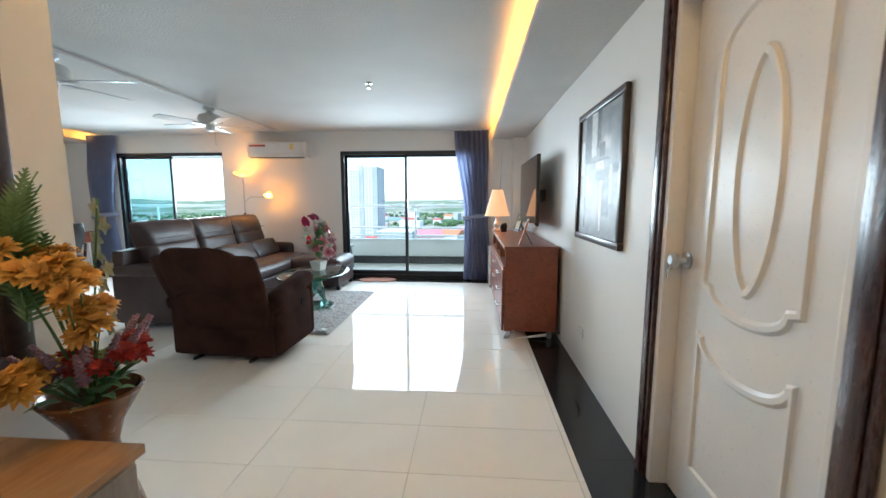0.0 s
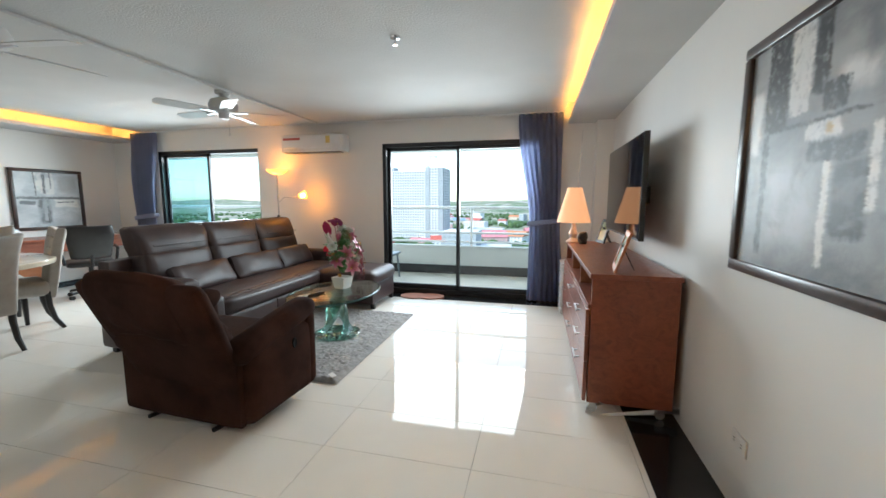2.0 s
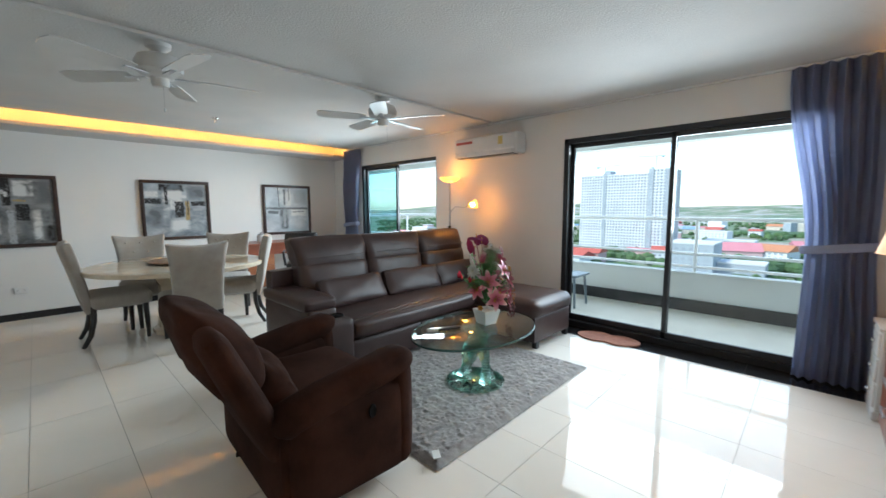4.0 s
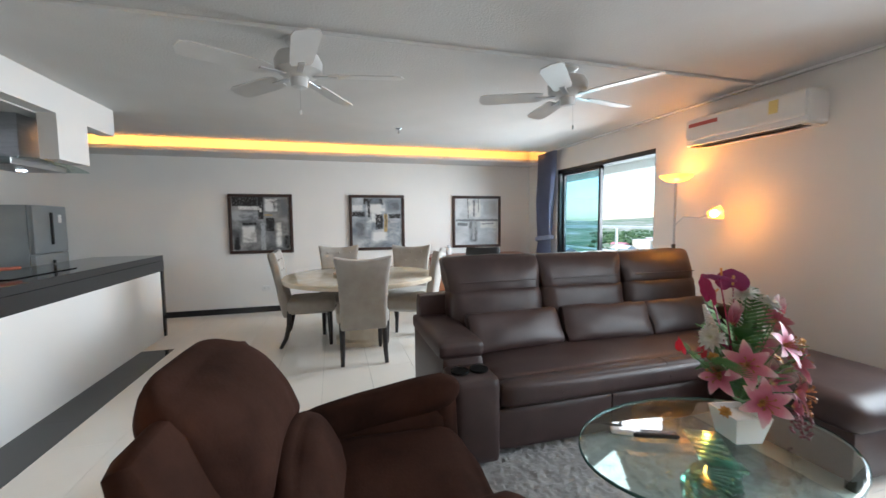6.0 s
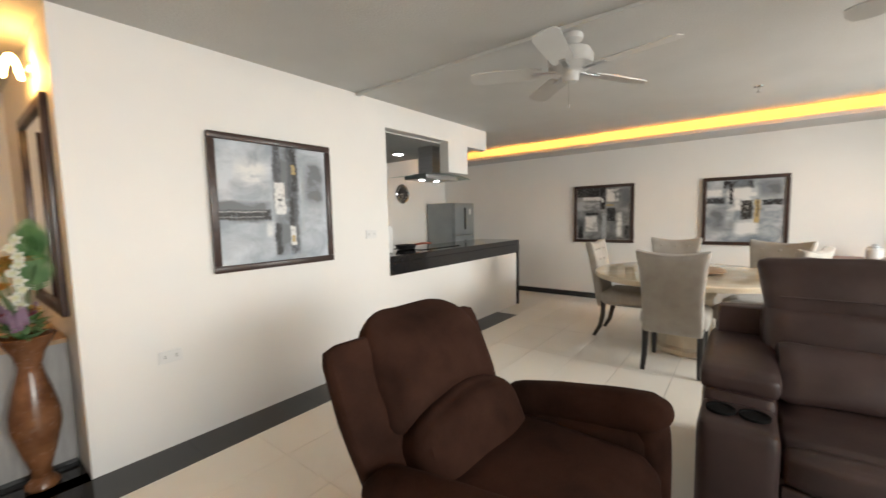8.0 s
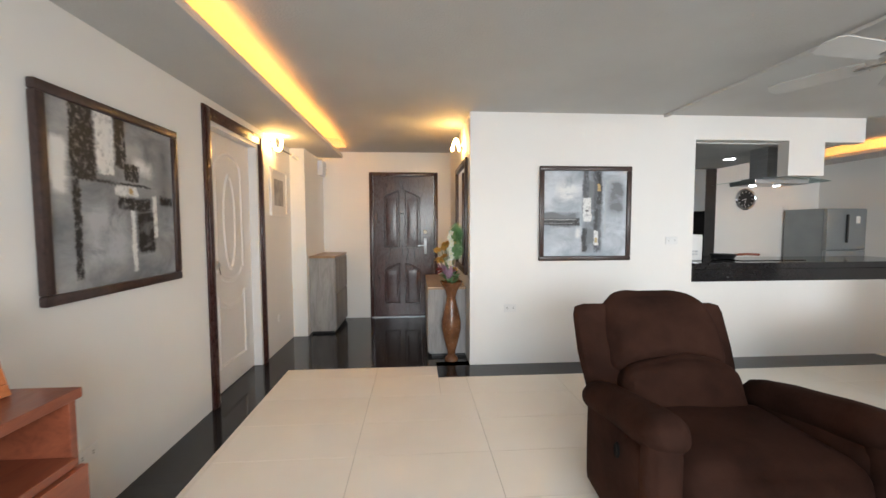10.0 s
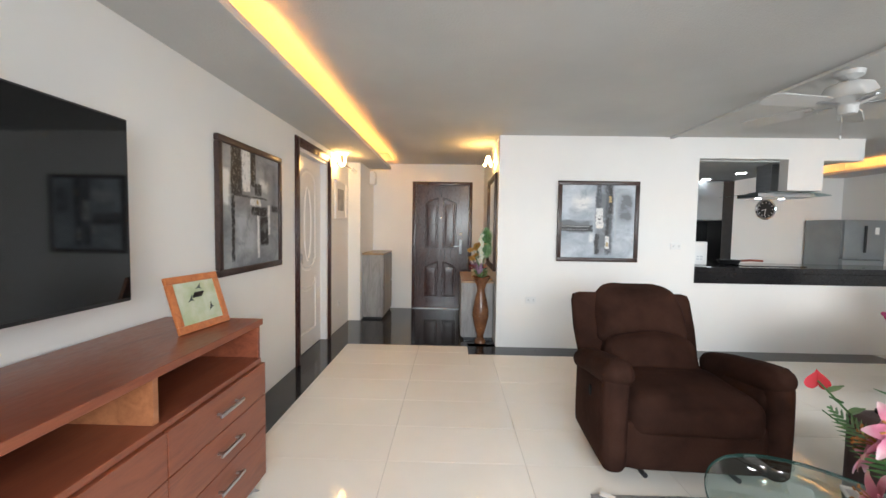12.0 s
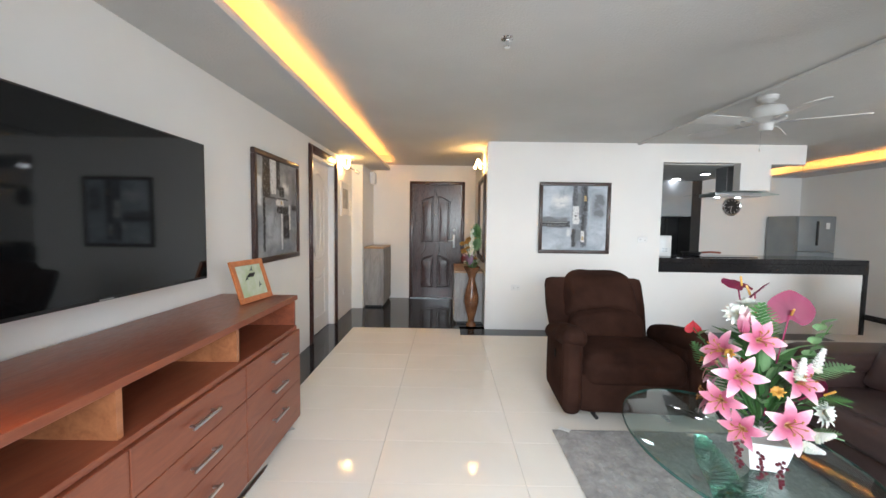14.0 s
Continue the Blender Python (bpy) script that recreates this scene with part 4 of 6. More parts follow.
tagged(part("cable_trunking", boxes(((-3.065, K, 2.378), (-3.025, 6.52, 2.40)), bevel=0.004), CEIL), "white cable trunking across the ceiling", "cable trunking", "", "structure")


# white fans toned down: their backlit shade is put into this colour
FANWHITE = mottled("shaded_white_fan_paint", (0.52, 0.515, 0.50), (0.58, 0.575, 0.56), 5, (0.35, 0.45), 80, 0.0)


def build_fan(x, y, turn):
    f = thing("ceiling_fan", pose(x, y, 0, 0, 0, turn), "white ceiling fan with five blades and pull chain", "ceiling fan", "ceiling fans")
    bm = bmesh.new()
    lathe(bm, [(0.02, 2.40), (0.075, 2.398), (0.07, 2.37), (0.03, 2.345), (0.02, 2.34)][::-1], 24)
    part("canopy", bm, FANWHITE, f, smooth=True)
    bm = bmesh.new()
    lathe(bm, [(0.05, 2.185), (0.10, 2.195), (0.13, 2.22), (0.135, 2.27), (0.115, 2.31), (0.05, 2.335), (0.02, 2.345)], 28)
    part("motor", bm, FANWHITE, f, smooth=True)
    bm = bmesh.new()
    lathe(bm, [(0.02, 2.125), (0.045, 2.13), (0.05, 2.15), (0.05, 2.18), (0.06, 2.19)], 20)
    part("switch_housing", bm, FANWHITE, f, smooth=True)
    for k in range(5):
        a = 72 * k
        arm = part("blade_arm", boxes(((0.08, -0.018, 2.188), (0.22, 0.018, 2.196)), bevel=0.003), STEEL, f, "metal blade arm", m=pose(0, 0, 0, 0, 0, a))
        bm = bmesh.new()
        prism(bm, [(0, -0.05), (0.05, -0.062), (0.38, -0.07), (0.425, -0.055), (0.44, 0), (0.425, 0.055), (0.38, 0.07), (0.05, 0.062), (0, 0.05)], 0.007)
        part("blade", bm, FANWHITE, arm, m=Matrix.Translation((0.17, 0, 2.194)) @ pose(0, 0, 0, 11, 0, 0))
    part("pull_chain", tube(bmesh.new(), [(0.04, 0, 2.15), (0.042, 0, 1.99)], 0.0022, 5), CHROME, f, "thin metal pull chain")
    part("chain_knob", tube(bmesh.new(), [(0.042, 0, 1.99), (0.042, 0, 1.965)], 0.006, 8), FANWHITE, f)


build_fan(-3.18, 3.18, 8)
build_fan(-3.12, 4.93, 30)
for x, y in ((-0.966, 4.107), (-5.22, 4.10)):
    s = thing("sprinkler", pose(x, y, CH), "chrome ceiling fire sprinkler", "sprinkler", "ceiling sprinklers")
    part("rosette", lathe(bmesh.new(), [(0.012, -0.012), (0.032, -0.008), (0.036, 0.0)], 20), CHROME, s, smooth=True)
    part("head", lathe(bmesh.new(), [(0.016, -0.052), (0.018, -0.049), (0.005, -0.046), (0.009, -0.03), (0.009, -0.011)], 14), CHROME, s, smooth=True)

# ---- doors ----
def frame_outline(pts, w, d, bm, m):
    """A raised moulding that follows a closed outline in the xz plane of a door."""
    n = len(pts)
    area = sum(pts[i - 1][0] * pts[i][1] - pts[i][0] * pts[i - 1][1] for i in range(n))
    turn = 1 if area > 0 else -1
    rings = []
    for k, (off, h) in enumerate(((0, 0), (0.3, d), (0.7, d), (1.0, 0.0))):
        ring = []
        for i in range(n):
            p, q, r = Vector(pts[i - 1]), Vector(pts[i]), Vector(pts[(i + 1) % n])
            t = ((q - p).normalized() + (r - q).normalized()).normalized()
            nrm = Vector((-t.y, t.x))
            nrm = nrm * turn
            e = q + nrm * w * off
            ring.append(bm.verts.new(m @ Vector((e.x, -h, e.y))))
        rings.append(ring)
    for u, v in zip(rings, rings[1:]):
        for i in range(n):
            bm.faces.new((u[i], u[(i + 1) % n], v[(i + 1) % n], v[i]))


def build_bedroom_door():
    d = thing("door_1", pose(E, 2.08, 0, 0, 0, -90), "white moulded panel door in a dark mahogany casing, closed", "door", "", "structure")
    # local x runs from the handle side to the hinge side, y into the wall
    for lo, hi in (((-0.09, -0.02, 0), (0.0, 0.0, 2.20)), ((0.875, -0.02, 0), (0.965, 0.0, 2.20)), ((0.0, -0.02, 2.11), (0.875, 0.0, 2.20))):
        part("casing", boxes((lo, hi), ((lo[0] + .02, -0.028, lo[2] + (.02 if lo[2] else 0)), (hi[0] - .02, -0.02, hi[2] - .02)), bevel=0.005), MAHOGANY, d, "dark mahogany casing", True)
    for lo, hi in (((0.0, -0.004, 0), (0.035, 0.15, 2.11)), ((0.84, -0.004, 0), (0.875, 0.15, 2.11)), ((0.035, -0.004, 2.075), (0.84, 0.15, 2.11))):
        part("jamb", boxes((lo, hi), bevel=0.003), TRIM_WHITE, d)
    leaf = part("leaf", boxes(((0.037, 0.07, 0.006), (0.838, 0.105, 2.073)), bevel=0.003), TRIM_WHITE, d)
    cx = 0.43
    bm = bmesh.new()
    I = Matrix.Translation((0, 0.0705, 0))
    frame_outline([(cx + 0.118 * math.cos(a), 1.373 + 0.405 * math.sin(a)) for a in [2 * math.pi * k / 48 for k in range(48)]], 0.042, 0.010, bm, I)

    def sweep(z, dip):
        return [(cx - 0.24, z), (cx - 0.20, z - 0.012)] + [(cx + 0.20 * math.cos(a), z - 0.012 - dip * math.sin(-a)) for a in [math.pi + math.pi * k / 14 for k in range(1, 14)]] + [(cx + 0.20, z - 0.012), (cx + 0.24, z)]

    head = [(cx + 0.24, 1.79)] + [(cx + 0.24 * math.cos(a), 1.79 + 0.17 * math.sin(a)) for a in [math.pi * k / 14 for k in range(1, 14)]] + [(cx - 0.24, 1.79)]
    frame_outline(head + sweep(0.965, 0.085), 0.042, 0.010, bm, I)
    frame_outline([(cx + 0.24, 0.19), (cx - 0.24, 0.19)] + sweep(0.785, 0.085), 0.042, 0.010, bm, I)
    part("moulding", bm, TRIM_WHITE, leaf, smooth=True)
    bm = bmesh.new()
    lathe(bm, [(0.036, 0), (0.036, 0.008), (0.016, 0.014), (0.014, 0.036), (0.028, 0.046), (0.032, 0.062), (0.02, 0.074)], 20)
    bm.transform(pose(0.079, 0.07, 1.047, 90, 0, 0))
    knob = part("knob", bm, STEEL, d, "brushed steel round door knob", True)
    part("key", boxes(((0.074, -0.007, 1.003), (0.084, -0.003, 1.033)), ((0.075, -0.013, 0.973), (0.083, -0.009, 1.006))), CHROME, knob, "hanging key")


build_bedroom_door()


def build_entry_door():
    d = thing("door_2", pose(-0.96, -0.67, 0, 0, 0, 180) @ pose(-0.99, 0, 0), "dark mahogany four-panel entrance door, closed", "door", "", "structure")
    # local x from the hinge side to the lock side, y away from the room
    for lo, hi in (((0, -0.015, 0), (0.055, 0.05, 2.115)), ((0.935, -0.015, 0), (0.99, 0.05, 2.115)), ((0.055, -0.015, 2.06), (0.935, 0.05, 2.115))):
        part("frame_post", boxes((lo, hi), bevel=0.006), MAHOGANY, d, smooth=True)
    leaf = part("leaf", boxes(((0.057, 0.005, 0.012), (0.933, 0.05, 2.058)), bevel=0.003), MAHOGANY, d)
    for x in (0.32, 0.62):
        for z0, z1, arch in ((0.20, 0.80, 0.06), (1.02, 1.86, -0.0)):
            top = [(u, z1 - 0.10 * ((u - 0.47) / 0.265) ** 2) for u in [x + 0.115 - 0.023 * k for k in range(11)]]
            bm = bmesh.new()
            frame_outline([(x - 0.115, z0), (x + 0.115, z0)] + top, 0.03, 0.014, bm, Matrix.Translation((0, 0.0052, 0)))
            part("moulding", bm, MAHOGANY, leaf, smooth=True)
            part("panel", pillow((x - 0.08, -0.006, z0 + .035), (x + 0.08, 0.008, z1 - .11), 0.006, (0, 0.004, 0)), MAHOGANY, leaf, smooth=True)
    part("lock_plate", boxes(((0.785, -0.014, 0.93), (0.83, 0.006, 1.17)), bevel=0.006), STEEL, d, "brushed steel lock plate", True)
    part("lever", tube(bmesh.new(), [(0.807, -0.01, 1.06), (0.807, -0.05, 1.06), (0.70, -0.055, 1.055)], 0.009, 8), STEEL, d, "steel lever handle", True)
    bm = lathe(bmesh.new(), [(0.03, 0), (0.03, 0.01), (0.015, 0.016)], 18)
    part("deadlock", bm, STEEL, d, "round steel deadlock", True, pose(0.807, 0.005, 1.25, 90, 0, 0))
    bm = lathe(bmesh.new(), [(0.012, 0), (0.012, 0.006), (0.006, 0.008)], 14)
    part("peephole", bm, CHROME, d, "small chrome peephole", True, pose(0.47, 0.005, 1.52, 90, 0, 0))
    part("threshold", boxes(((0.02, -0.02, 0.0), (0.97, 0.05, 0.012)), bevel=0.003), STEEL, d, "metal threshold strip")


build_entry_door()

# ---- entrance hall ----
shoe = thing("shoe_cabinet", pose(0.37, -0.62, 0), "grey oak laminate shoe cabinet in the hall corner", "cabinet")
part("body", boxes(((0.0, 0.0, 0.03), (0.305, 0.78, 0.945)), bevel=0.003), GREYWOOD, shoe)
part("plinth", boxes(((0.015, 0.015, 0), (0.29, 0.765, 0.03))), BLACKPLASTIC, shoe)
part("top_board", boxes(((-0.012, -0.005, 0.945), (0.308, 0.795, 0.97)), bevel=0.003), OAK, shoe, "light brown wooden top")
for z in (0.05, 0.50):
    part("flap", boxes(((-0.014, 0.008, z), (-0.001, 0.772, z + .43)), bevel=0.003), GREYWOOD, shoe)

con = thing("console_cabinet", pose(-1.145, 0.10, 0), "grey laminate console cabinet with a wooden top", "cabinet")
part("body", boxes(((0.0, 0.0, 0.03), (0.375, 1.02, 0.695)), bevel=0.003), GREYWOOD, con)
part("plinth", boxes(((0.0, 0.02, 0), (0.35, 1.0, 0.03))), BLACKPLASTIC, con)
part("top_board", boxes(((0.0, -0.01, 0.695), (0.39, 1.035, 0.72)), bevel=0.003), OAK, con, "warm brown wooden top")
for k in range(2):
    part("door", boxes(((0.376, 0.01 + 0.502 * k, 0.04), (0.39, 0.506 + 0.502 * k, 0.688)), bevel=0.003), GREYWOOD, con)

mir = thing("mirror", pose(-1.15, 0.30, 0.85), "tall wall mirror in a dark wooden frame", "mirror")
for lo, hi in (((0, 0, 0), (0.03, 0.06, 1.16)), ((0, 0.87, 0), (0.03, 0.93, 1.16)), ((0, 0.06, 1.10), (0.03, 0.87, 1.16)), ((0, 0.06, 0), (0.03, 0.87, 0.06))):
    part("frame_rail", boxes((lo, hi), bevel=0.006), DARKFRAME, mir, smooth=True)
part("mirror_glass", boxes(((0.004, 0.055, 0.055), (0.012, 0.875, 1.105))), plain("mirror_silver", (0.85, 0.86, 0.86), 0.01, 1.0), mir, "silvered mirror glass")

BULB = plain("warm_bulb", (1, 0.8, 0.5), 0.4, emit=(1.0, 0.55, 0.16), strength=SPOT)
COOLBULB = plain("cool_bulb", (1, 1, 1), 0.4, emit=(0.95, 0.97, 1.0), strength=DOWN)


def spot_ring(m):
    s = thing("wall_spotlight", m, "white curled wall lamp with glowing ring", "wall lamp", "hall wall lamps")
    bm = bmesh.new()
    lathe(bm, [(0.045, 0), (0.045, 0.018), (0.03, 0.024)], 20)
    part("wall_plate", bm, CHROME, s, smooth=True)
    pts = [(0.055 * math.cos(a), 0.055 * math.sin(a), 0.05 + 0.012 * a) for a in [2.2 * math.pi * k / 40 for k in range(41)]]
    part("glowing_ring", tube(bmesh.new(), pts, 0.013, 8), BULB, s, "glowing warm white ring", True)
    part("arm", tube(bmesh.new(), [(0, 0, 0.02), (0.02, 0, 0.05), (0.055, 0, 0.05)], 0.007, 8), CHROME, s, smooth=True)


spot_ring(pose(-1.15, 0.91, 2.19, 0, 90, 0))
spot_ring(pose(E, 0.91, 2.17, 0, -90, 0))
spot = thing("spotlight_bar", pose(0.70, 0.62, 2.12), "small white spotlight head beside the lamp", "wall lamp")
part("arm", tube(bmesh.new(), [(0.145, 0.2, 0.03), (0.06, 0.14, 0.02), (0.0, 0.0, -0.01)], 0.008, 8), CHROME, spot, smooth=True)
part("head", tube(bmesh.new(), [(0.01, 0.02, 0.0), (-0.03, -0.06, -0.03)], 0.022, 12), PLASTIC, spot, smooth=True)

small = thing("framed_print", pose(E, 0.69, 1.70, 0, 0, -90), "small grey print in a white frame", "picture")
for lo, hi in (((-0.25, -0.025, 0.22), (0.25, 0, 0.25)), ((-0.25, -0.025, -0.25), (0.25, 0, -0.22)), ((-0.25, -0.025, -0.22), (-0.22, 0, 0.22)), ((0.22, -0.025, -0.22), (0.25, 0, 0.22))):
    part("frame_rail", boxes((lo, hi), bevel=0.004), TRIM_WHITE, small)
part("print", boxes(((-0.22, -0.012, -0.22), (0.22, -0.004, 0.22))), mottled("grey_print", (0.16, 0.15, 0.15), (0.48, 0.46, 0.45), 7, (0.4, 0.5), 30, 0.0, own=True), small, "blurred grey print")
part("mount", boxes(((-0.22, -0.0135, 0.14), (0.22, -0.0125, 0.22)), ((-0.22, -0.0135, -0.22), (0.22, -0.0125, -0.14)), ((-0.22, -0.0135, -0.14), (-0.14, -0.0125, 0.14)), ((0.14, -0.0135, -0.14), (0.22, -0.0125, 0.14))), TRIM_WHITE, small, "white passepartout")

meter = thing("breaker_box", pose(0.68, -0.45, 2.03), "white breaker box with cables high on the hall wall", "breaker box")
part("housing", boxes(((-0.07, -0.09, 0), (0, 0.09, 0.20)), bevel=0.006), PLASTIC, meter)
part("cover", boxes(((-0.08, -0.075, 0.02), (-0.07, 0.075, 0.17)), bevel=0.003), PLASTIC, meter)
for z in (0.03, 0.09):
    part("bracket", tube(bmesh.new(), [(-0.05, -0.09, z), (-0.06, -0.20, z + .02)], 0.006, 6), CHROME, meter)


def outlet(m, wide=True):
    o = thing("wall_socket", m, "white plastic wall socket plate", "socket", "wall sockets")
    w = 0.06 if wide else 0.037
    part("plate", boxes(((-w, -0.009, -0.037), (w, 0, 0.037)), bevel=0.004), PLASTIC, o)
    part("insert", boxes(((-w * .75, -0.0105, -0.02), (w * .75, -0.009, 0.02)), bevel=0.001), PLASTIC, o)
    for x in (-0.5, 0.5):
        for z in (-0.006, 0.006):
            part("slot", boxes(((x * w - .006, -0.0112, z - .0015), (x * w + .006, -0.0105, z + .0015))), BLACKPLASTIC, o)


outlet(pose(-1.54, K, 0.55, 0, 0, 180))
outlet(pose(-3.14, K, 1.19, 0, 0, 180))
outlet(pose(E, 3.24, 0.31, 0, 0, -90))
outlet(pose(E, 0.75, 0.35, 0, 0, -90), False)
outlet(pose(W, 2.36, 0.36, 0, 0, 90))
outlet(pose(-1.06, -0.67, 1.1, 0, 0, 180), False)
outlet(pose(-5.1, -0.70, 1.18, 0, 0, 180))

# ---- kitchen ----
ctr = thing("kitchen_counter", pose(-6.02, 0.72, 0), "black granite bar counter on a white base", "counter")
part("worktop", boxes(((0.0, 0, 0.90), (2.66, 0.675, 0.965)), bevel=0.004), GRANITE, ctr)
part("front_fascia", boxes(((0.0, 0.650, 0.78), (2.66, 0.678, 0.90)), bevel=0.002), GRANITE, ctr)
part("end_leg", boxes(((0.0, 0.56, 0.0), (0.045, 0.675, 0.78)), bevel=0.003), GRANITE, ctr)
part("cupboard", boxes(((0.06, 0.02, 0.08), (2.64, 0.54, 0.78)), bevel=0.003), TRIM_WHITE, ctr)
hob = thing("hob", pose(-4.75, 0.78, 0.9655), "black glass cooking hob set in the counter", "hob")
part("glass_plate", boxes(((0, 0, 0), (0.72, 0.44, 0.007)), bevel=0.002), SCREEN, hob)
hood = thing("cooker_hood", pose(-4.47, 1.03, 1.77), "steel chimney cooker hood with a glass canopy", "cooker hood")
part("chimney", boxes(((-0.13, -0.11, 0.07), (0.13, 0.11, 0.39)), bevel=0.003), STEEL, hood)
part("body", boxes(((-0.30, -0.18, 0.0), (0.30, 0.16, 0.05)), ((-0.20, -0.14, 0.05), (0.20, 0.14, 0.075)), bevel=0.006), STEEL, hood)
bm = bmesh.new()
for i in range(13):
    x = -0.46 + 0.92 * i / 12
    z = 0.062 - 0.20 * x * x
    for y in (-0.26, 0.24):
        for dz in (0, 0.006):
            bm.verts.new((x, y, z + dz))
bm.verts.ensure_lookup_table()
v = bm.verts
for i in range(12):
    a, b = 4 * i, 4 * i + 4
    for q in ((a, b, b + 2, a + 2), (a + 1, a + 3, b + 3, b + 1), (a, a + 1, b + 1, b), (a + 2, b + 2, b + 3, a + 3)):
        bm.faces.new([v[k] for k in q])
bm.faces.new([v[k] for k in (0, 2, 3, 1)]); bm.faces.new([v[k] for k in (48, 49, 51, 50)])
part("glass_canopy", bm, GLASS, hood, "curved clear glass canopy", True)
for x in (-0.14, 0.14):
    part("led_lamp", lathe(bmesh.new(), [(0.03, -0.004), (0.03, 0.001)], 18), COOLBULB, hood, "small cool white hood lamp", m=pose(x, -0.05, 0))
# the third one, at x -3.0, is an added lamp unseen behind the wall
for x, y in ((-4.52, 0.42), (-4.48, -0.25), (-3.0, 0.3)):
    d = thing("downlight", pose(x, y, 2.16), "round recessed kitchen downlight, lit", "downlight", "kitchen downlights")
    part("bezel", lathe(bmesh.new(), [(0.06, -0.006), (0.075, -0.003), (0.078, 0.0)], 24), PLASTIC, d, smooth=True)
    part("diffuser", lathe(bmesh.new(), [(0.058, -0.0085), (0.058, -0.0062)], 24), COOLBULB, d, "glowing white diffuser")
fr = thing("refrigerator", pose(-6.965, -0.66, 0), "grey steel double-door refrigerator in the corner", "refrigerator")
FRIDGE = mottled("grey_fridge_steel", (0.27, 0.29, 0.30), (0.32, 0.34, 0.35), 3, (0.3, 0.4), 100, 0.03, metal=0.5)
part("body", boxes(((0.0, 0.0, 0.03), (0.595, 0.58, 1.57)), bevel=0.006), FRIDGE, fr)
for z0, z1 in ((0.04, 0.98), (0.99, 1.565)):
    dr = part("door", boxes(((0.0, 0.583, z0), (0.595, 0.64, z1)), bevel=0.01), FRIDGE, fr, smooth=True)
    part("handle", boxes(((0.29, 0.64, z0 + .1 if z0 > .5 else z1 - .5), (0.315, 0.665, z1 - .08)), bevel=0.005), BLACKPLASTIC, dr, "dark vertical handle")
part("foot_rail", boxes(((0.03, 0.03, 0), (0.56, 0.56, 0.03))), BLACKPLASTIC, fr)
part("energy_label", boxes(((0.10, 0.6405, 1.36), (0.16, 0.642, 1.46))), PLASTIC, fr, "white sticker")
clk = thing("wall_clock", pose(-5.74, -0.70, 1.74, 90, 0, 180), "round black wall clock with a silver rim", "clock")
part("rim", lathe(bmesh.new(), [(0.135, 0), (0.165, 0.0), (0.168, 0.02), (0.15, 0.035), (0.138, 0.03)], 40, cap=False), CHROME, clk, "silver rim", True)
part("dial", lathe(bmesh.new(), [(0.14, 0.002), (0.14, 0.014)], 40), BLACKPLASTIC, clk, "black dial", True)
for k in range(12):
    a = radians(30 * k)
    part("hour_mark", boxes(((-0.005, 0.10, 0.0145), (0.005, 0.125, 0.016))), PLASTIC, clk, m=pose(0, 0, 0, 0, 0, 30 * k))
for a, L in ((-255, 0.07), (-190, 0.10)):
    part("hand", boxes(((-0.004, -0.01, 0.0162), (0.004, L, 0.018))), PLASTIC, clk, m=pose(0, 0, 0, 0, 0, a))
tall = thing("kitchen_wall_unit", pose(-4.97, -0.69, 0), "black kitchen tall panel with grey wall cupboards", "kitchen unit")
part("tall_panel", boxes(((0.0, 0, 0.0), (0.16, 0.36, 2.15)), bevel=0.003), BLACKWOOD, tall)
part("wall_cupboard", boxes(((0.16, 0, 1.54), (1.9, 0.34, 2.15)), bevel=0.003), FRIDGE, tall, "grey wall cupboard")
for k in range(3):
    part("cupboard_door", boxes(((0.165 + 0.578 * k, 0.342, 1.545), (0.735 + 0.578 * k, 0.36, 2.145)), bevel=0.003), FRIDGE, tall)
part("splashback", boxes(((0.16, 0, 0.90), (3.5, 0.012, 1.54))), SCREEN, tall, "black glass splashback")
part("base_cupboard", boxes(((0.16, 0, 0.08), (3.5, 0.56, 0.86)), bevel=0.003), BLACKWOOD, tall)
part("worktop", boxes(((0.16, 0, 0.86), (3.5, 0.60, 0.90)), bevel=0.003), GRANITE, tall)
bxo = thing("white_appliance", pose(-3.55, 1.06, 0.966), "small white appliance with vents on the counter", "appliance")
part("housing", boxes(((-0.10, -0.09, 0), (0.09, 0.09, 0.275)), bevel=0.012), PLASTIC, bxo, smooth=True)
for z in (0.06, 0.09):
    for x in (-0.03, 0.01):
        part("vent", boxes(((x - .015, 0.0895, z), (x + .015, 0.0915, z + .018))), STEEL, bxo)
pan = thing("frying_pan", pose(-4.02, 0.98, 0.9735), "dark frying pan with a reddish handle on the hob", "pan")
part("bowl", lathe(bmesh.new(), [(0.10, 0), (0.125, 0.045), (0.13, 0.047), (0.122, 0.043), (0.098, 0.006)], 28, cap=False), BLACKPLASTIC, pan, smooth=True)
part("bottom", lathe(bmesh.new(), [(0.10, 0), (0.10, 0.006)], 28), BLACKPLASTIC, pan)
part("handle", tube(bmesh.new(), [(-0.12, 0.03, 0.04), (-0.22, 0.06, 0.05), (-0.34, 0.09, 0.045)], 0.013, 8), wood("red_wood", (0.20, 0.05, 0.03), (0.34, 0.10, 0.06), (4, 4, 4)), pan, "reddish wooden handle", True)

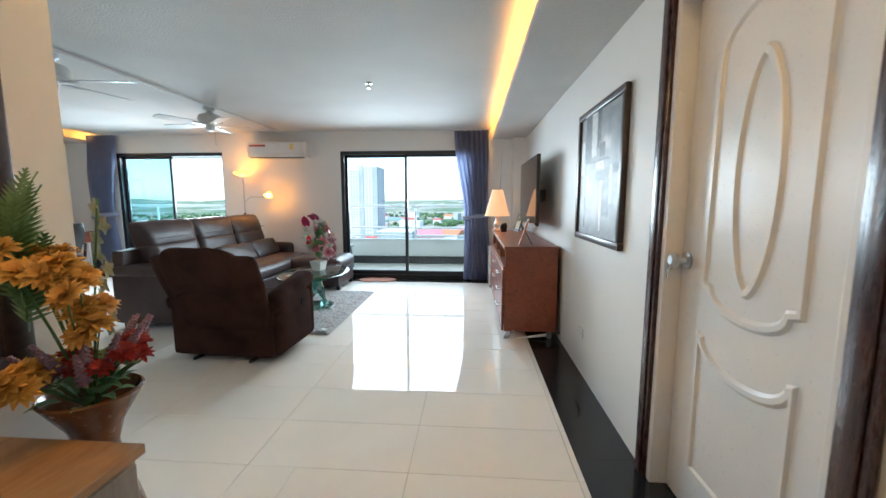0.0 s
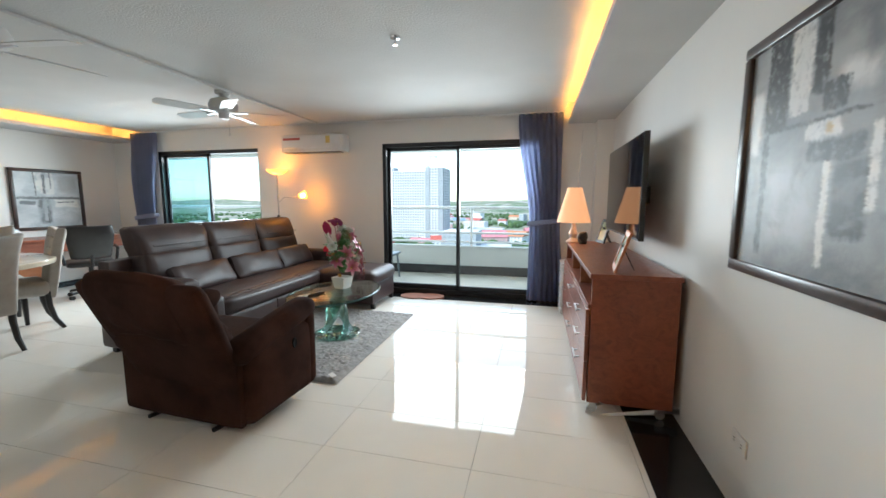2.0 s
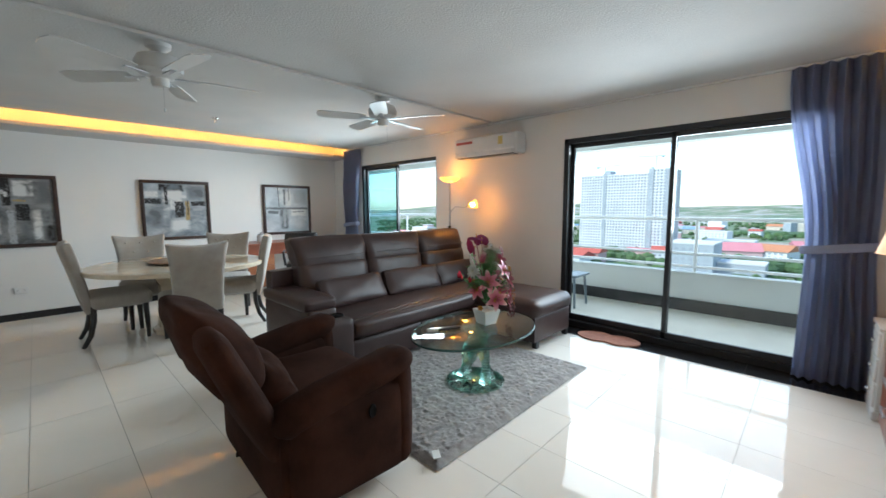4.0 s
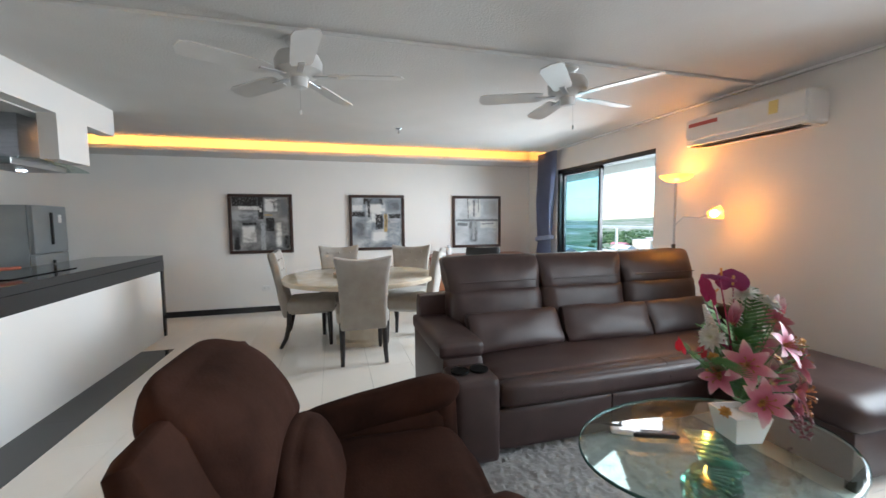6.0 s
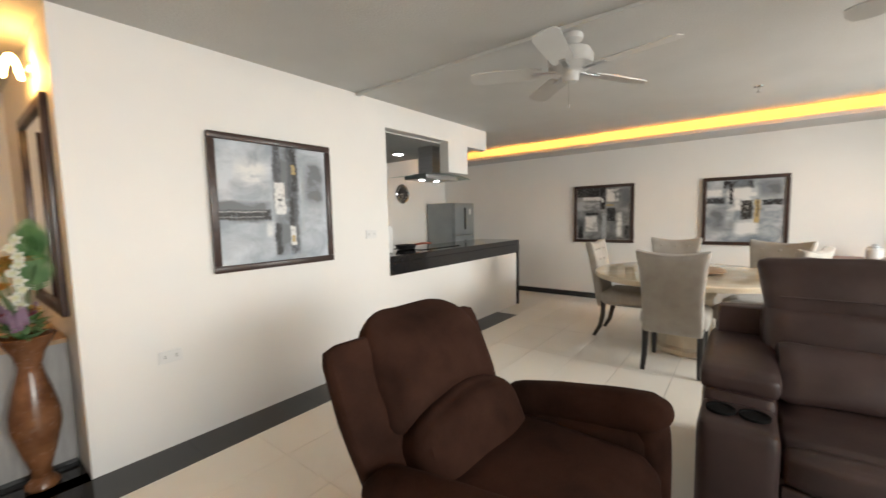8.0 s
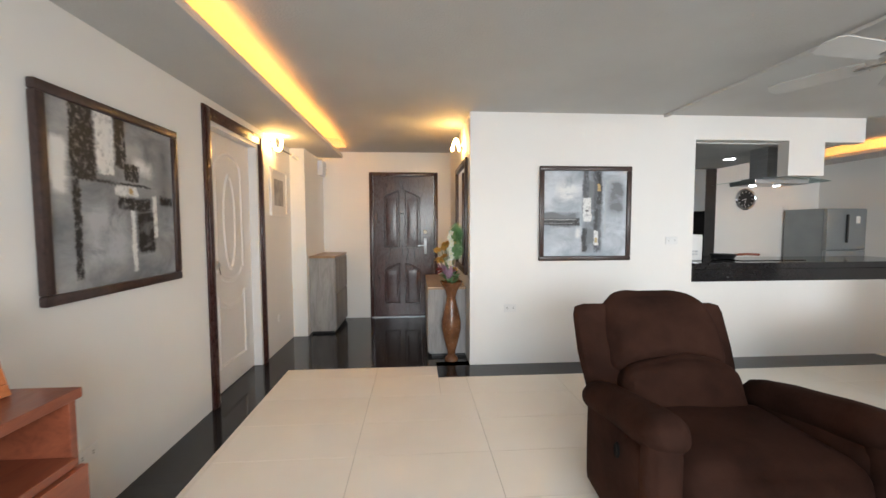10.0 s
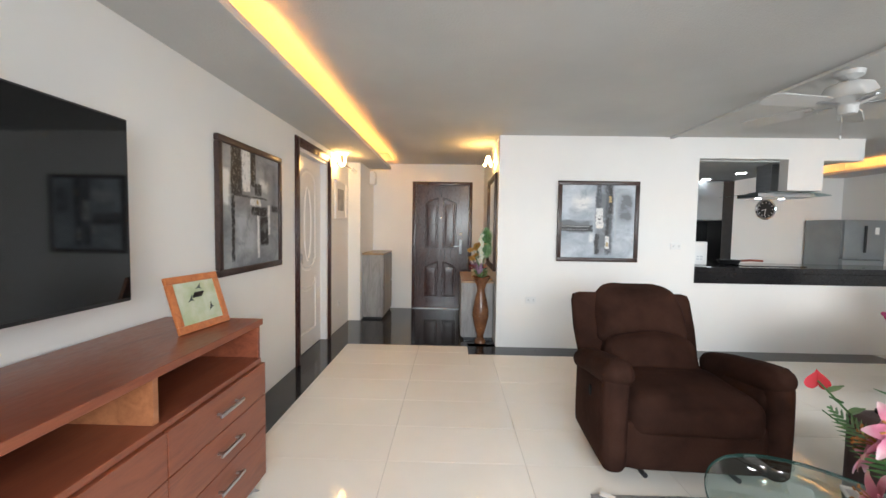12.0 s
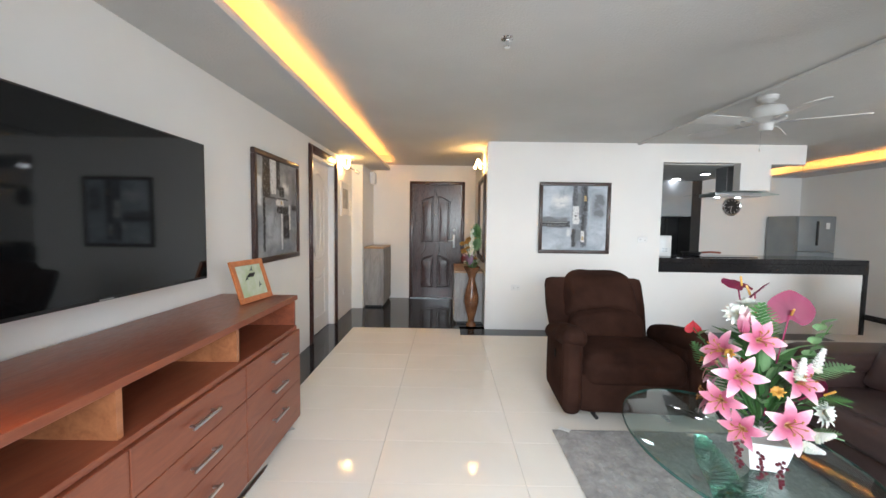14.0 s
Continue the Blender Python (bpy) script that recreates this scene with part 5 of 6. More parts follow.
# ---- lamps ----
fl = thing("floor_lamp", pose(-3.70, 6.50, 0), "slim grey floor lamp with uplighter bowl and reading arm", "floor lamp")
part("base_plate", lathe(bmesh.new(), [(0.12, 0), (0.12, 0.015), (0.02, 0.025)], 28), STEEL, fl, smooth=True)
part("pole", tube(bmesh.new(), [(0, 0, 0.02), (0, 0, 1.70)], 0.011, 10), STEEL, fl, smooth=True)
AMBER = plain("amber_bulb", (1, 0.7, 0.3), 0.4, emit=(1.0, 0.36, 0.05), strength=LAMP)
SHADEGLASS = plain("amber_bowl_glass", (0.9, 0.75, 0.5), 0.5, trans=0.6, emit=(1.0, 0.34, 0.03), strength=BOWL)
part("bowl", lathe(bmesh.new(), [(0.02, 1.685), (0.09, 1.70), (0.135, 1.735), (0.142, 1.755), (0.136, 1.754), (0.085, 1.71), (0.02, 1.70)], 32, cap=False), SHADEGLASS, fl, "glowing amber uplighter bowl", True)
part("bulb", lathe(bmesh.new(), [(0.01, 1.715), (0.032, 1.73), (0.03, 1.748), (0.008, 1.752)], 14), AMBER, fl, "warm bulb", True)
part("reading_arm", tube(bmesh.new(), [(0, 0, 1.15), (0.02, -0.02, 1.28), (0.12, -0.02, 1.36), (0.28, -0.02, 1.35), (0.36, -0.02, 1.37)], 0.007, 8), STEEL, fl, smooth=True)
bm = lathe(bmesh.new(), [(0.028, 0.0), (0.045, 0.04), (0.062, 0.10), (0.058, 0.10), (0.04, 0.04), (0.022, 0.004)], 24, cap=False)
part("reading_shade", bm, SHADEGLASS, fl, "glowing amber reading shade", True, pose(0.36, -0.02, 1.375, -35, 75, 20))
bm = bmesh.new()
bmesh.ops.create_uvsphere(bm, u_segments=14, v_segments=9, radius=0.03)
part("reading_bulb", bm, AMBER, fl, "warm bulb", True, pose(0.43, -0.035, 1.385))
part("switch_box", boxes(((-0.012, -0.02, 1.04), (0.012, 0.01, 1.10)), bevel=0.004), BLACKPLASTIC, fl, "black switch box")

tl = thing("table_lamp", pose(0.37, 5.76, 0.88), "table lamp with a cream cone shade and figurine base", "table lamp")
part("shade", lathe(bmesh.new(), [(0.172, 0.21), (0.170, 0.21), (0.072, 0.565), (0.074, 0.565)], 36, cap=False), plain("lit_shade", (0.85, 0.66, 0.50), 0.9, emit=(1.0, 0.42, 0.17), strength=SHADE), tl, "lit peach fabric shade", True)
part("stem", tube(bmesh.new(), [(0, 0, 0.02), (0, 0, 0.30)], 0.008, 8), CHROME, tl, smooth=True)
part("base", lathe(bmesh.new(), [(0.07, 0), (0.075, 0.01), (0.05, 0.025), (0.03, 0.05), (0.045, 0.09), (0.03, 0.13), (0.018, 0.17), (0.022, 0.2), (0.01, 0.22)], 24), mottled("pale_ceramic", (0.45, 0.42, 0.40), (0.60, 0.57, 0.54), 14, (0.2, 0.35), 60, 0.1), tl, "pale ceramic base", True)
bm = bmesh.new()
bmesh.ops.create_uvsphere(bm, u_segments=12, v_segments=8, radius=0.028)
part("bulb", bm, plain("shaded_bulb", (1, 0.7, 0.3), 0.4, emit=(1.0, 0.50, 0.18), strength=LAMP * 0.35), tl, "warm bulb", True, pose(0, 0, 0.34))
fig = pillow((-0.05, -0.04, 0), (0.05, 0.04, 0.10), 0.03, (0, 0, 0.02), 8, None, 0.03, 4)
tagged(part("figurine", fig, BLACKPLASTIC, None, smooth=True, m=pose(0.45, 5.60, 0.881)), "small dark ornament beside the table lamp", "ornament")


def photo_frame(m, w, h, rim, face, label, b=0.03):
    """Local: x across, z up, -y towards the viewer; leans back on a strut."""
    f = thing("photo_frame", m, label, "photo frame")
    lean = pose(0, 0, 0, -18, 0, 0)
    for lo, hi in (((-w / 2, -.008, h - b), (w / 2, .008, h)), ((-w / 2, -.008, 0), (w / 2, .008, b)), ((-w / 2, -.008, b), (-w / 2 + b, .008, h - b)), ((w / 2 - b, -.008, b), (w / 2, .008, h - b))):
        part("frame_rail", boxes((lo, hi), bevel=0.003), rim, f, m=lean)
    pic = part("picture", boxes(((-w / 2 + b, -.002, b), (w / 2 - b, .003, h - b))), face, f, m=lean)
    part("strut", boxes(((-0.025, 0.0, 0), (0.025, 0.006, h * 0.72)), bevel=0.001), BLACKPLASTIC, f, m=pose(0, h * 0.44, 0.0, 26, 0, 0))
    return f, pic, lean


ORANGE = wood("orange_frame_wood", (0.36, 0.10, 0.03), (0.55, 0.19, 0.06), (4, 4, 4))
DARKBIRD = plain("dark_grey_ink", (0.06, 0.07, 0.06), 0.5)
PASTEL = mottled("pastel_print", (0.36, 0.42, 0.22), (0.58, 0.60, 0.50), 9, (0.12, 0.2), 30, 0.0, own=True)
f, pic, lean = photo_frame(pose(0.48, 4.08, 0.882, 0, 0, -98), 0.295, 0.25, ORANGE, PASTEL, "orange wooden photo frame with a pastel print, on the cabinet", 0.032)
for x, z, a in ((0.02, 0.19, 70), (-0.04, 0.14, 60), (0.06, 0.09, 40)):
    part("print_mark", prism(bmesh.new(), [(-0.024, 0), (-0.004, 0.004), (0.020, 0.012), (0.006, -0.003), (0.008, -0.015), (-0.004, -0.005)], 0.001, pose(0, 0, 0, 90, 0, 0)), DARKBIRD, f, "dark flying bird", m=lean @ pose(x, -.0035, z, 0, a - 90, 0))
photo_frame(pose(0.63, 5.74, 0.882, 0, 0, -75), 0.20, 0.25, BLACKWOOD, PASTEL, "dark photo frame on the cabinet")

ns = thing("bedside_cabinet", pose(0.28, 6.10, 0), "small white ornate chest of drawers by the curtain", "cabinet")
part("body", boxes(((0.02, 0.02, 0.05), (0.46, 0.36, 0.57)), bevel=0.006), TRIM_WHITE, ns)
part("top_board", pillow((0, 0, 0.57), (0.48, 0.38, 0.60), 0.012), TRIM_WHITE, ns, smooth=True)
part("plinth", boxes(((0.005, 0.005, 0), (0.475, 0.375, 0.06)), bevel=0.01), TRIM_WHITE, ns)
for k in range(3):
    d = part("drawer", boxes(((0.005, 0.04, 0.075 + .165 * k), (0.02, 0.34, 0.225 + .165 * k)), bevel=0.005), TRIM_WHITE, ns)
    bm = bmesh.new()
    bmesh.ops.create_uvsphere(bm, u_segments=10, v_segments=7, radius=0.012)
    part("knob", bm, CHROME, d, m=pose(-0.004, 0.19, 0.15 + .165 * k))

mat = bmesh.new()
prism(mat, [(0.306 * math.cos(a), 0.17 * math.sin(a) * (1 - 0.30 * math.exp(-(math.cos(a) / 0.22) ** 2))) for a in [2 * math.pi * k / 48 for k in range(48)]], 0.014)
tagged(part("door_mat", mat, mottled("terracotta_mat", (0.34, 0.14, 0.09), (0.44, 0.20, 0.13), 20, (0.85, 0.95), 200, 0.5), None, m=pose(-1.51, 6.52, 0.001, 0, 0, 4)), "terracotta coloured bath mat by the glazed door", "mat")

st = thing("balcony_stool", pose(-2.55, 7.75, -0.03), "grey plastic stool on the balcony", "stool")
GREYP = mottled("grey_plastic", (0.12, 0.15, 0.17), (0.17, 0.20, 0.22), 5, (0.4, 0.5), 60, 0.02)
part("seat", pillow((-0.22, -0.22, 0.42), (0.22, 0.22, 0.46), 0.015), GREYP, st, smooth=True)
for x in (-0.19, 0.19):
    for y in (-0.19, 0.19):
        part("leg", tube(bmesh.new(), [(x * .85, y * .85, 0.43), (x, y, 0)], 0.018, 8), GREYP, st, smooth=True)

for k, (m, lab) in enumerate(((pose(-1.99, 4.53, 0.4525, 0, 0, 62), PLASTIC), (pose(-1.95, 4.60, 0.4525, 0, 0, 68), BLACKPLASTIC))):
    rc = thing("remote_control", m, ("white", "black")[k] + " remote control on the glass table", "remote control", "remote controls")
    part("body", pillow((-0.09, -0.022, 0), (0.09, 0.022, 0.018), 0.008), lab, rc, smooth=True)
    part("keypad", boxes(((-0.06, -0.014, 0.0178), (0.03, 0.014, 0.0195)), bevel=0.001), STEEL if k == 0 else BLACKPLASTIC, rc)

jar = thing("desk_jar", pose(-6.70, 5.12, 0.79), "white lidded jar on the desk", "jar")
part("body", lathe(bmesh.new(), [(0.05, 0), (0.065, 0.01), (0.065, 0.10), (0.05, 0.115)], 20), PLASTIC, jar, smooth=True)
part("lid", lathe(bmesh.new(), [(0.055, 0.116), (0.05, 0.13), (0.018, 0.135), (0.02, 0.155), (0.008, 0.16)], 20), STEEL, jar, "grey lid", True)
tagged(part("rug_label", boxes(((-0.035, -0.02, 0), (0.035, 0.02, 0.003))), PLASTIC, None, m=pose(-1.42, 3.93, 0.040, 4, 0, -35)), "small white paper label on the rug corner", "label")

# ---- flowers ----
def petal_colour(name, stops, reach):
    """Colour that runs from a blossom's heart to its rim."""
    m, n, l, p = nodes_of(name)
    tc, ln, dv = n.new("ShaderNodeTexCoord"), n.new("ShaderNodeVectorMath"), n.new("ShaderNodeMath")
    ln.operation, dv.operation = "LENGTH", "DIVIDE"
    l.new(tc.outputs["Object"], ln.inputs[0]); l.new(ln.outputs["Value"], dv.inputs[0]); dv.inputs[1].default_value = reach
    add = n.new("ShaderNodeMath"); add.operation = "MULTIPLY_ADD"
    l.new(noise_node(n, l, own_coords(n, l), 40, 3.0), add.inputs[0]); add.inputs[1].default_value = 0.25; l.new(dv.outputs[0], add.inputs[2])
    l.new(ramp(n, l, add.outputs[0], stops), p.inputs["Base Color"])
    p.inputs["Roughness"].default_value = 0.55
    p.inputs["Subsurface Weight"].default_value = 0.08
    return m


LILY = petal_colour("lily_pink", [(0.15, (0.42, 0.30, 0.10)), (0.32, (0.42, 0.07, 0.15)), (0.75, (0.55, 0.20, 0.29)), (1.05, (0.66, 0.48, 0.51))], 0.10)
MAGENTA = petal_colour("anthurium_magenta", [(0.1, (0.19, 0.012, 0.055)), (0.9, (0.26, 0.016, 0.075))], 0.1)
RED = petal_colour("silk_red", [(0.1, (0.45, 0.01, 0.02)), (0.9, (0.55, 0.015, 0.03))], 0.05)
CREAM = petal_colour("cream_white", [(0.1, (0.50, 0.50, 0.26)), (0.5, (0.62, 0.62, 0.55)), (1.0, (0.68, 0.68, 0.65))], 0.06)
YELLOW = petal_colour("silk_yellow", [(0.1, (0.40, 0.17, 0.015)), (0.9, (0.66, 0.38, 0.09))], 0.05)
DULLRED = petal_colour("dull_red", [(0.1, (0.22, 0.012, 0.015)), (0.9, (0.30, 0.02, 0.025))], 0.05)
STAMEN = plain("ochre_stamen", (0.30, 0.13, 0.03), 0.6)
PURPLE = petal_colour("dusty_purple", [(0.1, (0.14, 0.07, 0.13)), (0.9, (0.24, 0.15, 0.22))], 0.05)
LEAF = mottled("leaf_green", (0.035, 0.11, 0.03), (0.09, 0.22, 0.06), 18, (0.4, 0.55), 80, 0.1)
PALELEAF = mottled("pale_leaf_green", (0.12, 0.24, 0.10), (0.22, 0.36, 0.17), 18, (0.45, 0.6), 80, 0.1)
BERRY = mottled("dark_berry", (0.07, 0.01, 0.02), (0.12, 0.02, 0.03), 30, (0.25, 0.35), 80, 0.0)
rnd = random.Random(5)


def petal(bm, length, width, lift, curl, turn, tip=0.6, cup=0.15):
    """A petal from the origin, rising by lift degrees and curling back; turn about z."""
    rows, m = [], pose(0, 0, 0, 0, 0, turn)
    x = z = 0.0
    steps = 7
    for i in range(steps + 1):
        t = i / steps
        ang = radians(lift - curl * t)
        if i:
            x += length / steps * math.cos(ang)
            z += length / steps * math.sin(ang)
        w = width * math.sin(math.pi * min(0.98, 0.06 + t ** (1 / (2 * tip)) * 0.93)) ** 0.8 / 2
        w = w if i else 0.0
        rows.append([bm.verts.new(m @ Vector((x, s * w, z + cup * abs(s) * w + (0.003 * (rnd.random() - .5) if i else 0)))) for s in (-1, -0.5, 0, 0.5, 1)])
    for a, b in zip(rows, rows[1:]):
        for j in range(4):
            bm.faces.new((a[j], a[j + 1], b[j + 1], b[j]))


def toward(p, d, roll=0):
    q = Vector(d).to_track_quat("Z", "Y").to_matrix().to_4x4()
    return Matrix.Translation(p) @ q @ pose(0, 0, 0, 0, 0, roll)


def blossom(parent, name, mat, p, d, count, length, width, lift, curl, layers=1, label="", tip=0.6):
    bm = bmesh.new()
    for k in range(layers):
        for i in range(count):
            petal(bm, length * (1 - 0.16 * k) * rnd.uniform(0.92, 1.08), width, lift + 22 * k + rnd.uniform(-6, 6), curl + rnd.uniform(-10, 10), 360 / count * (i + 0.5 * k) + rnd.uniform(-7, 7), tip)
    bmesh.ops.remove_doubles(bm, verts=bm.verts[:], dist=1e-5)
    ob = part(name, bm, mat, parent, label, True, toward(p, d, rnd.uniform(0, 60)))
    if name == "lily":
        bm = bmesh.new()
        for i in range(6):
            a = radians(60 * i + 20)
            tube(bm, [(0, 0, 0), (0.012 * math.cos(a), 0.012 * math.sin(a), 0.035), (0.024 * math.cos(a), 0.024 * math.sin(a), 0.055)], 0.0014, 5)
            tube(bm, [(0.02 * math.cos(a), 0.02 * math.sin(a), 0.055), (0.03 * math.cos(a), 0.03 * math.sin(a), 0.056)], 0.003, 5)
        part("stamen", bm, STAMEN, ob, "ochre stamens")
    return ob


def heart(parent, p, d, r, mat, label, roll=0):
    pts = []
    for i in range(28):
        a = 2 * math.pi * i / 28
        if mat is not RED:
            b = a if a < math.pi else a - 2 * math.pi
            pts.append((r * 0.95 * math.sin(a), r * (0.85 * math.cos(a) - 0.38 * math.exp(-(b / 0.32) ** 2) - 0.16 * math.exp(-((a - math.pi) / 0.4) ** 2))))
            continue
        pts.append((r * 0.062 * 16 * math.sin(a) ** 3, r * 0.062 * (13 * math.cos(a) - 5 * math.cos(2 * a) - 2 * math.cos(3 * a) - math.cos(4 * a))))
    bm = bmesh.new()
    c = bm.verts.new((0, 0.1 * r, -0.10 * r))
    prev = [bm.verts.new((x * 0.55, y * 0.55, -0.02 * r + 0.02 * r * math.sin(i * 2.4))) for i, (x, y) in enumerate(pts)]
    rim = [bm.verts.new((x, y, -0.12 * r * (x * x + y * y) / r / r + 0.03 * r * math.sin(i * 1.9))) for i, (x, y) in enumerate(pts)]
    for i in range(28):
        j = (i + 1) % 28
        bm.faces.new((c, prev[i], prev[j]))
        bm.faces.new((prev[i], rim[i], rim[j], prev[j]))
    bmesh.ops.solidify(bm, geom=bm.faces[:], thickness=0.002)
    return part("anthurium", bm, mat, parent, label, True, toward(p, d, roll))


def leaf(parent, p, d, length, width, mat, curl=35):
    bm = bmesh.new()
    petal(bm, length, width, 20, curl, 0, 0.75, 0.25)
    q = Vector(d).to_track_quat("X", "Z").to_matrix().to_4x4()
    part("leaf", bm, mat, parent, smooth=True, m=Matrix.Translation(p) @ q)


def fern(parent, p, d, length, mat):
    bm = bmesh.new()
    tube(bm, [(0, 0, 0), (length * .5, 0, 0.02), (length, 0, -0.02)], 0.002, 5)
    for i in range(16):
        t = 0.12 + 0.86 * i / 15
        w = length * 0.36 * math.sin(math.pi * (0.15 + 0.83 * t)) + 0.006
        for s in (-1, 1):
            base = Vector((t * length, 0, 0.02 * math.sin(3 * t)))
            tip = base + Vector((w * 0.45, s * w, -0.1 * w))
            side = Vector((length * 0.022, 0, 0))
            a, b, c2 = bm.verts.new(base - side), bm.verts.new(base + side), bm.verts.new(tip)
            mid = bm.verts.new((base + tip) / 2 + side * 1.1)
            mid2 = bm.verts.new((base + tip) / 2 - side * 0.9)
            bm.faces.new((a, b, mid, mid2)); bm.faces.new((mid2, mid, c2))
    q = Vector(d).to_track_quat("X", "Z").to_matrix().to_4x4()
    part("fern", bm, mat, parent, "green fern frond", m=Matrix.Translation(p) @ q)


def stem(parent, a, b, r=0.0025, mat=None):
    mid = (Vector(a) + Vector(b)) / 2 + Vector((0, 0, 0.02))
    part("stem", tube(bmesh.new(), [a, mid, b], r, 5), mat or LEAF, parent, smooth=True)


def spike(parent, p, d, length, mat, r=0.022, name="flower_spike"):
    bm = lathe(bmesh.new(), [(r * (1.15 - 0.8 * k / 26) * (0.75 + 0.45 * (k % 2)), length * k / 26) for k in range(27)], 12)
    for v in bm.verts:
        a = math.atan2(v.co.y, v.co.x)
        f = 1 + 0.34 * math.sin(5 * a + 40 * v.co.z / length) + 0.2 * noise.noise(v.co * 160)
        v.co.x, v.co.y = v.co.x * f, v.co.y * f
    part(name, bm, mat, parent, smooth=True, m=toward(p, d))


def build_bouquet():
    b = thing("flower_arrangement", pose(-1.85, 4.92, 0.4525), "artificial lilies and anthuriums in a white square pot", "flowers")
    bm = bmesh.new()
    prof = [(0.052, 0), (0.055, 0.003), (0.076, 0.112), (0.070, 0.112), (0.064, 0.09)]
    lathe(bm, [(r * 1.41, z) for r, z in prof], 4)
    part("pot", bm, PLASTIC, b, "white square tapered pot", m=pose(0, 0, 0, 0, 0, 33))
    O = Vector((0, 0, 0.14))
    core = lambda p: O + (Vector(p) - O) * 0.1
    for x, y, z, d, s in ((.085, .09, .44, (.1, 1, .45), 1), (.17, .10, .31, (.35, 1, .3), 1.05), (-.03, .16, .31, (-.15, 1, .35), 1.1), (.03, .20, .17, (.05, 1, .25), 1.15), (.21, .07, .21, (.8, .7, .1), .95),
                          (.12, -.10, .30, (.7, -.7, .35), 1.1), (.16, -.05, .17, (.8, -.5, .2), 1.15), (.05, -.16, .24, (.2, -1, .3), 1.0), (.18, .02, .38, (1, .2, .4), 1), (.16, .14, .13, (.8, .6, .1), .9)):
        x, y, z = x * .82, y * .8 - .03, z + .05
        stem(b, core((x, y, z)), (x, y, z))
        blossom(b, "lily", LILY, (x, y, z), d, 6, 0.088 * s, 0.040 * s, 52, 62, 1, "pink and white lily", 0.62)
    for x, y, z in ((.10, .02, .50), (.0, -.06, .47)):
        stem(b, core((x, y, z)), (x, y, z))
        blossom(b, "lily_bud", LILY, (x, y, z), (0.1, 0.1, 1), 5, 0.10, 0.04, 80, 5, 1, "closed pink lily bud")
    for x, y, z, d, r, m, lab in ((.01, -.15, .67, (-.1, .35, 1), .062, MAGENTA, "magenta anthurium"), (-0.119, -.04, 0.587, (.45, .9, .25), .078, MAGENTA, "large magenta anthurium"), (-0.135, .09, 0.33, (-.4, .9, .2), .050, MAGENTA, "magenta anthurium"),
                                  (.0, -.07, .65, (.6, -.6, .7), .060, MAGENTA, "dark magenta anthurium"), (.045, -.36, .43, (.3, 1, .2), .036, RED, "red heart ornament"), (-.06, -.14, .36, (-.4, -.9, .3), .04, RED, "red anthurium")):
        stem(b, core((x, y, z)), (x, y, z), 0.003, MAGENTA if m is MAGENTA else LEAF)
        h = heart(b, (x, y, z), d, r, m, lab, 180)
        if m is MAGENTA:
            part("spadix", tube(bmesh.new(), [(0, 0.02, 0), (0, 0.0, 0.035)], 0.004, 6), YELLOW, h, "pale yellow spadix")
    for x, y, z, d in ((.10, -.02, .57, (.3, .6, .8)), (.04, -.05, .60, (-.2, -.4, 1)), (-.13, .10, .25, (-.4, .9, .3)), (-.02, -.14, .42, (.3, -1, .5))):
        stem(b, core((x, y, z)), (x, y, z))
        blossom(b, "dahlia", CREAM, (x, y, z), d, 13, 0.055, 0.018, 12, 25, 3, "cream white dahlia")
    for x, y, z, d, s in ((-.02, .12, .38, (0, .2, 1), .08), (-.09, .10, .40, (-.15, .2, 1), .09), (-.05, .16, .19, (-.5, .6, .5), .06), (-.02, .16, .16, (-.2, 1, .2), .06), (-.05, -.10, .45, (-.2, -.3, 1), .10)):
        stem(b, core((x, y, z)), (x, y, z))
        spike(b, (x, y, z), d, s, CREAM, 0.015)
    for x, y, z in ((.05, .12, .33), (.17, .05, .44), (.14, -.08, .20), (.05, -.14, .15), (.0, -.15, .35)):
        blossom(b, "yellow_flower", YELLOW, (x, y, z), (x * 3, y, 0.2), 9, 0.024, 0.013, 25, 30, 2, "small yellow flower")
    fern(b, (-.06, .05, .34), (-1, .25, .45), 0.19, PALELEAF)
    fern(b, (-.06, .08, .27), (-1, .35, .25), 0.15, LEAF)
    fern(b, (.03, -.02, .36), (0, .1, 1), 0.26, LEAF)
    fern(b, (-.05, .10, .15), (-.8, .5, .45), 0.12, PALELEAF)
    fern(b, (.04, -.10, .22), (.3, -.6, .7), 0.24, LEAF)
    for x, y, z in ((.17, .12, .15), (.12, .16, .13), (.08, .19, .12)):
        bm = bmesh.new()
        for i in range(16):
            bmesh.ops.create_icosphere(bm, subdivisions=1, radius=0.0065, matrix=Matrix.Translation((rnd.uniform(-.011, .011), rnd.uniform(-.011, .011), -0.0058 * i)))
        part("berry_spray", bm, BERRY, b, "hanging dark red berries", True, pose(x, y, z))
    for k in range(46):
        a, e = rnd.uniform(0, 6.28), rnd.uniform(0.05, 1.2)
        d = Vector((math.cos(a) * math.cos(e), math.sin(a) * math.cos(e), math.sin(e)))
        start = O + Vector((d.x * .05, d.y * .05, rnd.uniform(0.02, 0.30)))
        leaf(b, start, d, rnd.uniform(0.09, 0.17), rnd.uniform(0.035, 0.06), LEAF if k % 3 else PALELEAF, rnd.uniform(20, 60))
    for x0, z0, s in ((-.16, .50, -1), (.15, .36, 1)):
        stem(b, core((x0 * .6, 0, z0 * .6)), (x0 + s * .05, .03, z0 + .05), 0.002)
        for i in range(7):
            leaf(b, (x0 * (.75 + .05 * i), .03, z0 - .10 + .025 * i), (s, .6 * (-1) ** i, .3), 0.05, 0.042, PALELEAF, 10)
